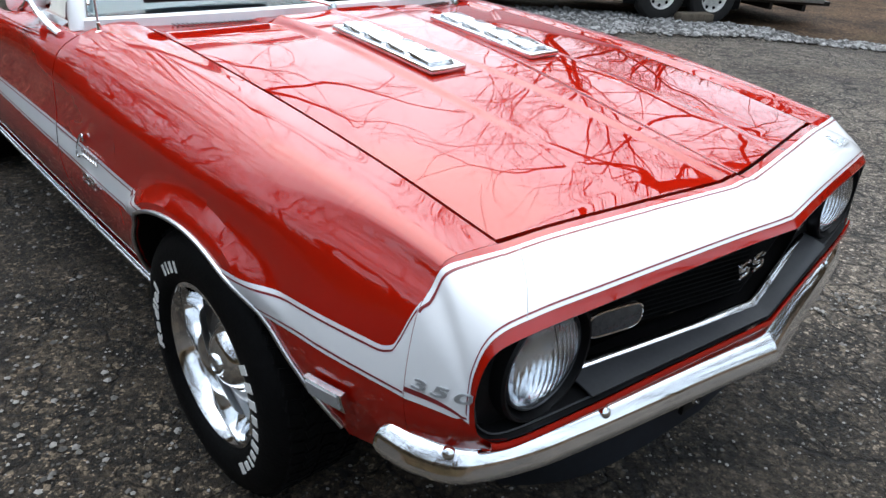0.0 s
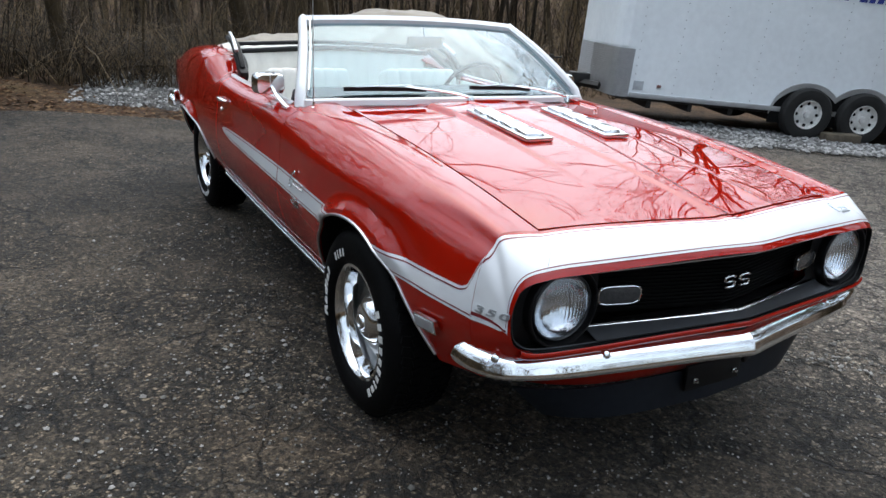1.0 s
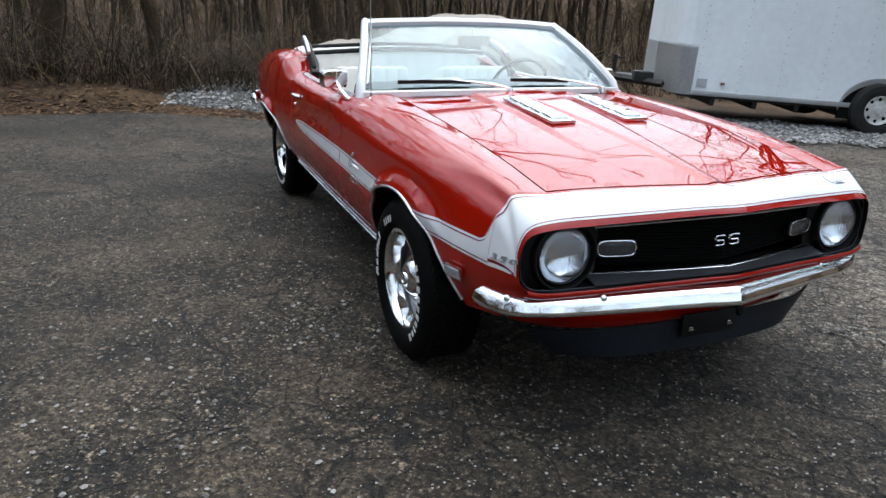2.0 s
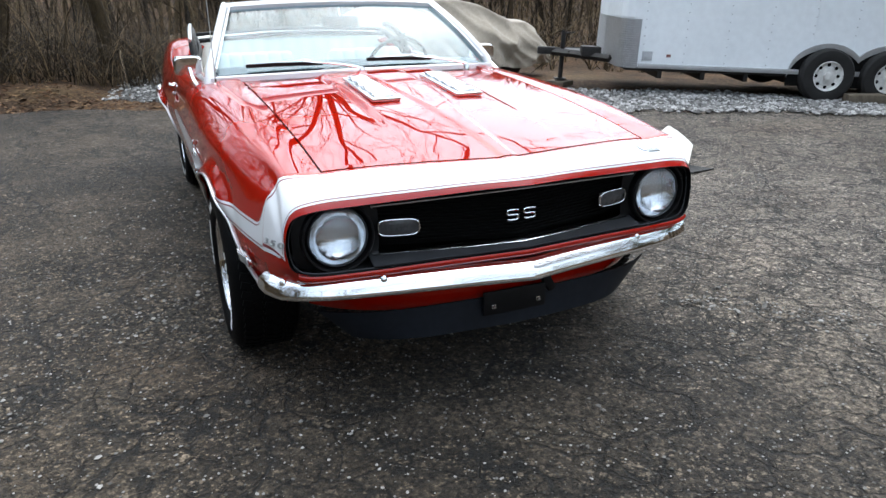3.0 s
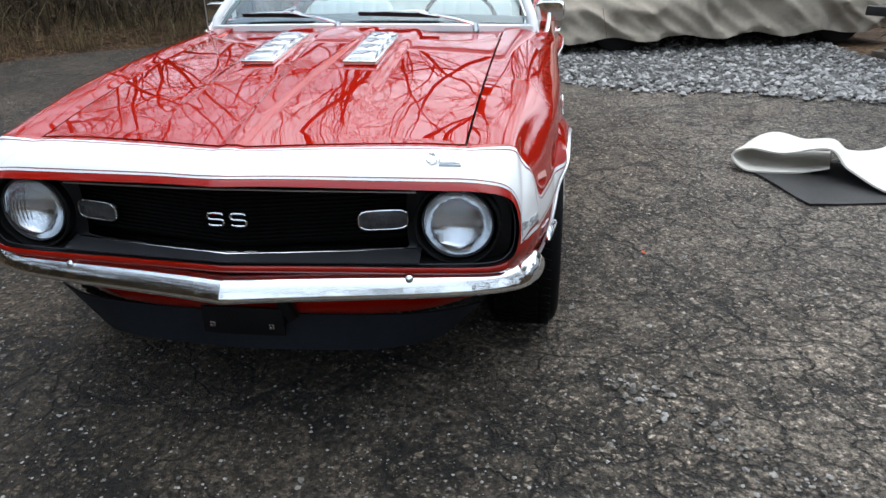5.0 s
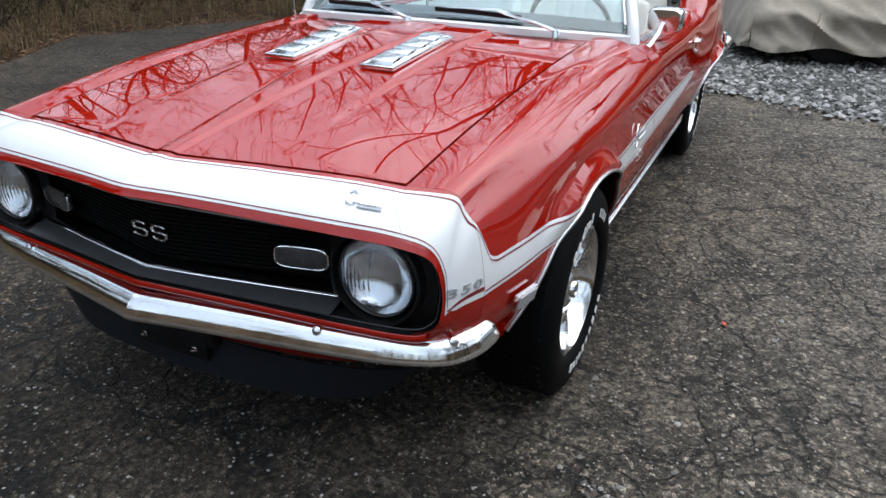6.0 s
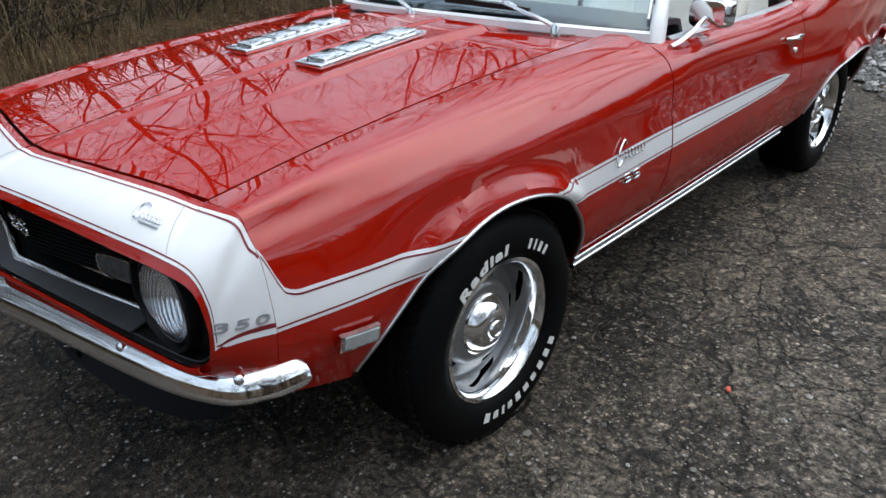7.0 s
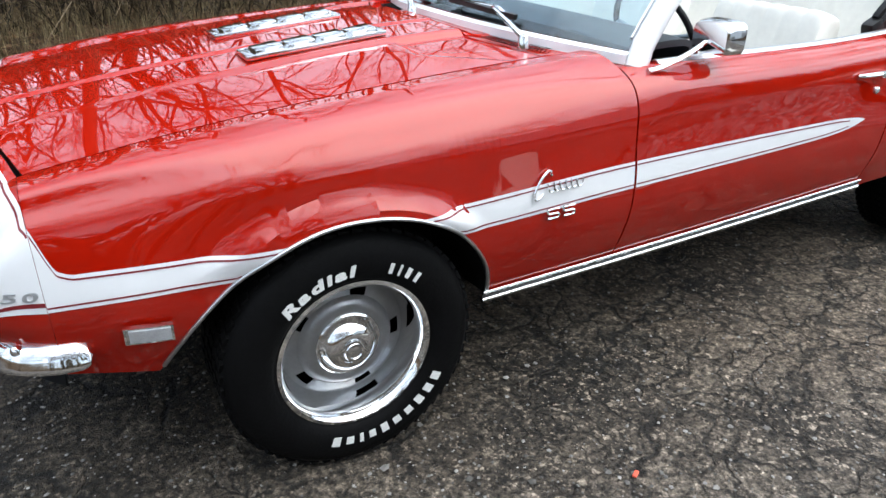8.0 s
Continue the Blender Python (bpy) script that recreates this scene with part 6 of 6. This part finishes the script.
# ---------- enclosed trailer ----------
TR_D = Vector((0.435, 0.900, 0)).normalized()
TR_M = Matrix.Translation((-4.93, 4.90, 0)) @ Matrix.Rotation(math.atan2(TR_D.y, TR_D.x), 4, "Z") @ Matrix.Rotation(0.043, 4, "Y")
SKIN = mat("white_trailer_skin", (0.86, 0.90, 0.92), 0.34, vary=0.07, scale=1.2, spec=0.4)
PLATE = mat("checker_plate_aluminium", (0.44, 0.45, 0.46), 0.38, 0.8, vary=0.15, scale=20, bump=0.5, bump_scale=60)
GALV = mat("dull_aluminium", (0.50, 0.51, 0.52), 0.4, 0.8, vary=0.15, scale=9)
TYRE_OLD = mat("dusty_trailer_tyre", (0.012, 0.0115, 0.011), 0.8, vary=0.4, scale=9)
RUSTY = mat("black_rusty_steel", (0.020, 0.018, 0.017), 0.6, 0.3, vary=0.5, scale=14)
BLUE = mat("blue_vinyl_lettering", (0.03, 0.05, 0.28), 0.4, vary=0.1, scale=20)
trailer = empty("enclosed_trailer", "white enclosed box trailer with aluminium trim on gravel", "trailer", m=TR_M)
TL, TW, TZ0, TZ1 = 4.95, 2.05, 0.36, 2.12


def trailer_wall(u, v):
    """Body outline with rounded front corners."""
    pts = [(TL, 0.0), (0.0, 0.0), (-0.10, 0.015), (-0.18, 0.07), (-0.23, 0.18), (-0.26, TW / 2), (-0.23, TW - 0.18), (-0.18, TW - 0.07), (-0.10, TW - 0.015), (0.0, TW), (TL, TW)]
    f = u * (len(pts) - 1)
    i = min(len(pts) - 2, int(f))
    t = f - i
    return Vector((pts[i][0] * (1 - t) + pts[i + 1][0] * t, pts[i][1] * (1 - t) + pts[i + 1][1] * t, TZ0 + (TZ1 - TZ0) * v))


part("body", sheet(60, 8, trailer_wall), SKIN, trailer, "white riveted sheet skin", 40)
part("rear_wall", box(0.03, TW, TZ1 - TZ0, 0.005, (TL, TW / 2, (TZ0 + TZ1) / 2)), SKIN, trailer)
part("roof", sheet(40, 8, lambda u, v: Vector((-0.5 + (TL + 0.5) * u, TW * v, TZ1 + 0.05 * math.sin(math.pi * v))), 0.02), GALV, trailer)
part("floor_frame", join(box(TL + 0.3, TW - 0.06, 0.06, 0.01, (TL / 2, TW / 2, TZ0 - 0.02)), *[box(0.06, TW - 0.1, 0.10, 0.005, (0.3 + 0.55 * k, TW / 2, TZ0 - 0.09)) for k in range(9)]), RUSTY, trailer)
part("bottom_rail", box(TL, 0.03, 0.06, 0.006, (TL / 2, -0.006, TZ0 + 0.015)), GALV, trailer)
part("top_rail", box(TL, 0.03, 0.09, 0.01, (TL / 2, -0.006, TZ1 - 0.03)), GALV, trailer)
for s in (0, 1):
    def stone_guard(u, v):
        p = trailer_wall((0.105 + 0.394 * u) if s == 0 else (0.895 - 0.394 * u), 0)
        c = Vector((2, TW / 2, 0))
        d = Vector((p.x - c.x, p.y - c.y, 0)).normalized() * 0.008
        return Vector((p.x + d.x, p.y + d.y, TZ0 - 0.02 + 0.60 * v))
    part("stone_guard", sheet(30, 24, lambda u, v: stone_guard(u, v) + Vector((0, 0, 0)), 0.004), PLATE, trailer, "aluminium checker plate stone guard")
    part("corner_trim", sheet(30, 4, lambda u, v: stone_guard(u, 0) + Vector((0, 0, 0.62 + 1.14 * v)), 0.004), SKIN, trailer, "white painted rounded front panel")
    rib = join(*[tube([stone_guard(k / 12, (j + 0.5) / 22) + Vector((-0.002, -0.006 if s == 0 else 0.006, 0)) for k in range(13)], 0.006, 5) for j in range(22)])
    part("guard_rib", rib, PLATE, trailer)
rivets = []
for k in range(10):
    x = 0.04 + 0.52 * k
    for j in range(17):
        z = TZ0 + 0.08 + 0.1 * j
        if not (2.0 < x < 3.7 and z < 0.75):
            rivets.append(moved(lathe([(0, 0.004), (0.006, 0.003), (0.008, 0)], 6), Matrix.Translation((x, -0.010, z)) @ Matrix.Rotation(math.pi, 4, "Z")))
    part("panel_seam", box(0.004, 0.002, TZ1 - TZ0 - 0.16, 0.0, (x + 0.02, -0.0105, (TZ0 + TZ1) / 2)), SKIN, trailer, smooth=0)
tagged(part("rivet_rows", join(*rivets), GALV, trailer), kind="stuff")
part("clearance_lamp", box(0.08, 0.03, 0.035, 0.01, (2.62, -0.02, TZ1 - 0.04)), mat("amber_lamp", (0.7, 0.22, 0.04), 0.3, vary=0.1, scale=30), trailer)
part("maker_plate", box(0.44, 0.006, 0.16, 0.003, (4.12, -0.013, 0.80)), mat("maker_plate_white", (0.66, 0.69, 0.72), 0.4, vary=0.1, scale=20), trailer, "white maker's plate with a grey bar")
part("plate_bar", box(0.34, 0.004, 0.06, 0.0, (4.12, -0.018, 0.80)), mat("plate_bar_grey", (0.20, 0.23, 0.29), 0.5, vary=0.2, scale=30), trailer, smooth=0)
part("side_reflector", box(0.055, 0.012, 0.035, 0.005, (0.37, -0.014, 0.51)), mat("dull_red_reflector", (0.22, 0.10, 0.09), 0.4, vary=0.2, scale=40), trailer)
part("patch_plate", box(0.13, 0.006, 0.11, 0.002, (0.10, -0.013, 0.50)), mat("grey_patch", (0.46, 0.48, 0.50), 0.5, vary=0.3, scale=20), trailer)
# lettering drawn as plain slanted bars
for k, (w, h) in enumerate(((0.10, 0.125), (0.075, 0.09), (0.06, 0.115), (0.06, 0.115), (0.0, 0), (0.10, 0.125), (0.075, 0.09), (0.075, 0.09), (0.08, 0.125), (0.0, 0), (0.0, 0), (0.085, 0.12), (0.085, 0.12))):
    if w:
        bm = box(w, 0.004, h, 0.0, (2.19 + 0.112 * k, -0.013, 1.770 + h / 2))
        for v in bm.verts:
            v.co.x += (v.co.z - 1.770) * 0.22
        part("letter_bar", bm, BLUE, trailer, "blue vinyl lettering bar", smooth=0)
# tandem wheel arches, wheels
WHEELS = (2.36, 3.12)


def arch_cover(u, v):
    t = u * 2 - 1
    c = (WHEELS[0] + WHEELS[1]) / 2
    x = c + t * 0.86
    hump = max(1 - ((x - WHEELS[0]) / 0.46) ** 2, 1 - ((x - WHEELS[1]) / 0.46) ** 2, 0.0) ** 0.6
    z = 0.36 + 0.30 * hump if abs(t) < 0.999 else 0.30
    return Vector((x, -0.022, z + 0.075 * v))


part("wheel_arch", sheet(70, 2, arch_cover, 0.02), GALV, trailer, "scalloped aluminium double wheel arch")
part("wheel_box", sheet(60, 3, lambda u, v: (lambda p: Vector((p.x, -0.016 - 0.0 * v, 0.20 + (p.z - 0.20) * v)))(arch_cover(u, 0.1)), 0.01), DEEP, trailer)
for i, x in enumerate(WHEELS):
    w = new("trailer_wheel")
    w.parent = trailer
    w.matrix_basis = pose(x, -0.03, 0.345, 0, 20 * i, 180)
    part("tyre", lathe([(0.17, -0.08), (0.25, -0.10), (0.31, -0.09), (0.335, -0.06), (0.338, 0.0), (0.335, 0.06), (0.31, 0.092), (0.26, 0.10), (0.195, 0.092), (0.17, 0.08)], 40), TYRE_OLD, w)
    rimb = lathe([(0.185, 0.088), (0.180, 0.094), (0.170, 0.085), (0.160, 0.05), (0.125, 0.045), (0.10, 0.06), (0.05, 0.062), (0.05, 0.085), (0.03, 0.09), (0.0, 0.09)], 40)
    part("rim", rimb, mat("white_steel_rim", (0.70, 0.69, 0.66), 0.45, vary=0.3, scale=20), w, "white spoked steel rim")
    for k in range(8):
        a = 2 * math.pi * k / 8
        part("rim_hole", moved(lathe([(0, 0.004), (0.022, 0.004), (0.022, 0)], 12), Matrix.Translation((0.138 * math.cos(a), 0.047, 0.138 * math.sin(a)))), DEEP, w)
    far_w = part("far_tyre", moved(lathe([(0.0, -0.09), (0.25, -0.10), (0.335, -0.06), (0.335, 0.06), (0.25, 0.10), (0.0, 0.09)], 32), Matrix.Translation((x, TW - 0.02, 0.345))), TYRE_OLD, trailer)
    part("axle", tube([(x, 0.05, 0.345), (x, TW - 0.05, 0.345)], 0.045, 8), RUSTY, trailer)
part("far_skirt", box(TL, 0.04, 0.14, 0.01, (TL / 2, TW - 0.04, TZ0 - 0.06)), RUSTY, trailer)
# tongue, jack and coupler
part("tongue", join(tube([(-0.30, 0.35, 0.42), (-1.0, TW / 2, 0.43)], 0.05, 4), tube([(-0.30, TW - 0.35, 0.42), (-1.0, TW / 2, 0.43)], 0.05, 4), box(0.30, 0.10, 0.10, 0.015, (-1.05, TW / 2, 0.44)), box(0.4, 0.5, 0.05, 0.01, (-0.6, TW / 2, 0.44))), RUSTY, trailer, "black steel A-frame tongue")
part("jack", join(tube([(-0.85, TW / 2, 0.06), (-0.85, TW / 2, 0.72)], 0.032, 12), tube([(-0.85, TW / 2, 0.68), (-0.72, TW / 2 - 0.1, 0.70)], 0.012, 8), box(0.16, 0.16, 0.02, 0.005, (-0.85, TW / 2, 0.06))), RUSTY, trailer, "black tongue jack")
part("battery_box", box(0.26, 0.22, 0.14, 0.02, (-0.52, 0.62, 0.48)), RUSTY, trailer)

WOOD = mat("weathered_timber", (0.13, 0.105, 0.075), 0.85, vary=0.5, scale=14, bump=0.5, bump_scale=60)
p = TR_M @ Vector((2.86, -0.06, 0.345))
tagged(part("wheel_chock", box(0.46, 0.20, 0.12, 0.02, (p.x + 0.10, p.y - 0.10, fall(p.x, p.y) + 0.07), Matrix.Rotation(1.1, 4, "Z")), WOOD), "weathered timber block wedged at a trailer wheel", "block")
p = TR_M @ Vector((-0.85, TW / 2, 0))
tagged(part("jack_block", box(0.30, 0.26, 0.07, 0.015, (p.x, p.y, 0.035), Matrix.Rotation(0.4, 4, "Z")), WOOD), "flat timber block under a trailer jack", "block")

# ---------- car under a fabric cover ----------
COVER = mat("tan_cover_fabric", (0.36, 0.31, 0.245), 0.9, vary=0.16, scale=2.5, bump=0.25, bump_scale=300, sheen=0.2)
CV_M = Matrix.Translation((-7.05, 0.62, 0)) @ Matrix.Rotation(math.atan2(0.957, -0.29), 4, "Z")
cover_thing = empty("covered_car", "parked car under a draped tan fabric cover", "car", m=CV_M)
CL, CW = 4.45, 1.74


def cover_height(x):
    return keyed(x, ((0.0, 0.68), (0.25, 0.80), (1.3, 0.88), (1.95, 1.14), (2.6, 1.20), (3.1, 1.14), (3.7, 0.90), (4.2, 0.82), (4.45, 0.72)))


def cover_point(u, v):
    """Round the body from hem to hem; u along the car, v across."""
    x = CL * u
    top = cover_height(x)
    s = v * 2 - 1
    a = abs(s)
    end = min(1.0, (min(u, 1 - u) / 0.05)) ** 0.5
    half = CW / 2 * (0.86 + 0.14 * end)
    cabin = ease(1.3, 2.0, x) * ease(3.6, 3.0, x)
    if a < 0.45:
        t = a / 0.45
        y = t * half * (0.80 - 0.12 * cabin)
        z = top - 0.06 * t ** 3
    else:
        t = (a - 0.45) / 0.55
        belt = min(0.82, top - 0.06)
        y = half * (0.80 - 0.12 * cabin) + (half * 1.03 - half * (0.80 - 0.12 * cabin)) * ease(0.0, 0.55, t)
        z = (top - 0.06) + (0.17 - (top - 0.06)) * t
    fan = 1 - abs(noise.noise((x * 1.7 + z * 1.1, 3.0 * s, 4)))
    fold = 0.085 * (fan ** 3 - 0.45) + noise.noise((x * 4.3 - z * 3.0, s * 3, 9)) * 0.035 + 0.05 * (1 - abs(noise.noise((x * 3.4 + z * 4.5, s, 2)))) ** 4
    k = ease(0.40, 0.85, a)
    y += fold * (0.25 + 1.0 * k)
    z += fold * 0.4 * (1 - k) - (0.03 * math.sin(x * 7.0) if a > 0.98 else 0)
    return Vector((x, y * (1 if s > 0 else -1), z))


part("fabric_cover", sheet(130, 90, cover_point, 0.006), COVER, cover_thing, "tan draped fabric with creases", 80)
for e in (0, 1):
    def cover_end(u, v):
        q = cover_point(0.0 if e == 0 else 1.0, u)
        x = q.x + (-1 if e == 0 else 1) * (0.10 * math.sin(math.pi * 0.5 * v) + 0.03 * noise.noise((u * 9, v * 2, e)))
        return Vector((x, q.y * (1 - 0.0 * v), 0.17 + (q.z - 0.17) * (1 - v)))
    part("cover_end", sheet(60, 14, cover_end, 0.006), COVER, cover_thing, smooth=80)
for x in (0.85, 3.75):
    for y in (-0.74, 0.74):
        part("tyre", moved(lathe([(0.0, -0.09), (0.26, -0.10), (0.31, -0.07), (0.315, 0.07), (0.26, 0.10), (0.0, 0.09)], 32), Matrix.Translation((x, y * 0.93, 0.315))), TYRE_OLD, cover_thing)
part("hidden_body", box(4.2, 1.45, 0.30, 0.08, (2.37, 0, 0.40)), DEEP, cover_thing)

# ---------- seat cover thrown on a rubber mat ----------
CLOTH = mat("cream_vinyl_sheet", (0.66, 0.63, 0.56), 0.55, vary=0.08, scale=4, bump=0.12, bump_scale=120)
MATR = mat("black_rubber_mat", (0.012, 0.012, 0.012), 0.7, vary=0.3, scale=12, bump=0.3, bump_scale=140)


def mat_point(u, v):
    a, b, c, d = Vector((-1.28, 2.20)), Vector((-1.40, 2.95)), Vector((-2.05, 2.60)), Vector((-1.95, 2.02))
    p = (a * (1 - u) + b * u) * (1 - v) + (d * (1 - u) + c * u) * v
    return Vector((p.x, p.y, 0.012 + 0.006 * noise.noise((p.x * 5, p.y * 5, 0))))


tagged(part("rubber_mat", sheet(20, 14, mat_point, 0.008), MATR), "black rubber mat lying flat on asphalt", "mat")


# the sheet's two long edges: from the under layer round the fold and over to the raised flap
NEAR_EDGE = [(-1.79, 2.46, 0.060), (-1.80, 2.26, 0.022), (-1.83, 2.02, 0.024), (-1.92, 1.95, 0.085), (-1.90, 2.04, 0.128), (-1.86, 2.22, 0.112), (-1.76, 2.43, 0.165), (-1.65, 2.51, 0.085), (-1.43, 2.68, 0.026), (-1.65, 2.95, 0.135)]
FAR_EDGE = [(-2.24, 2.62, 0.030), (-2.28, 2.46, 0.022), (-2.34, 2.28, 0.022), (-2.42, 2.22, 0.060), (-2.38, 2.32, 0.105), (-2.30, 2.46, 0.085), (-2.22, 2.62, 0.100), (-2.16, 2.70, 0.050), (-2.10, 2.86, 0.090), (-2.00, 2.99, 0.235)]


def cloth_point(u, v):
    a, b = spline(FAR_EDGE, u), spline(NEAR_EDGE, u)
    p = a.lerp(b, v)
    p.z += 0.020 * math.sin(math.pi * v) * ease(0.35, 0.5, u) + 0.010 * noise.noise((u * 7, v * 5, 3))
    return Vector((p.x, p.y, max(p.z, 0.021)))


tagged(part("vinyl_sheet", sheet(90, 24, cloth_point, 0.010), CLOTH, smooth=70), "crumpled cream vinyl sheet lying across a rubber mat", "sheet")
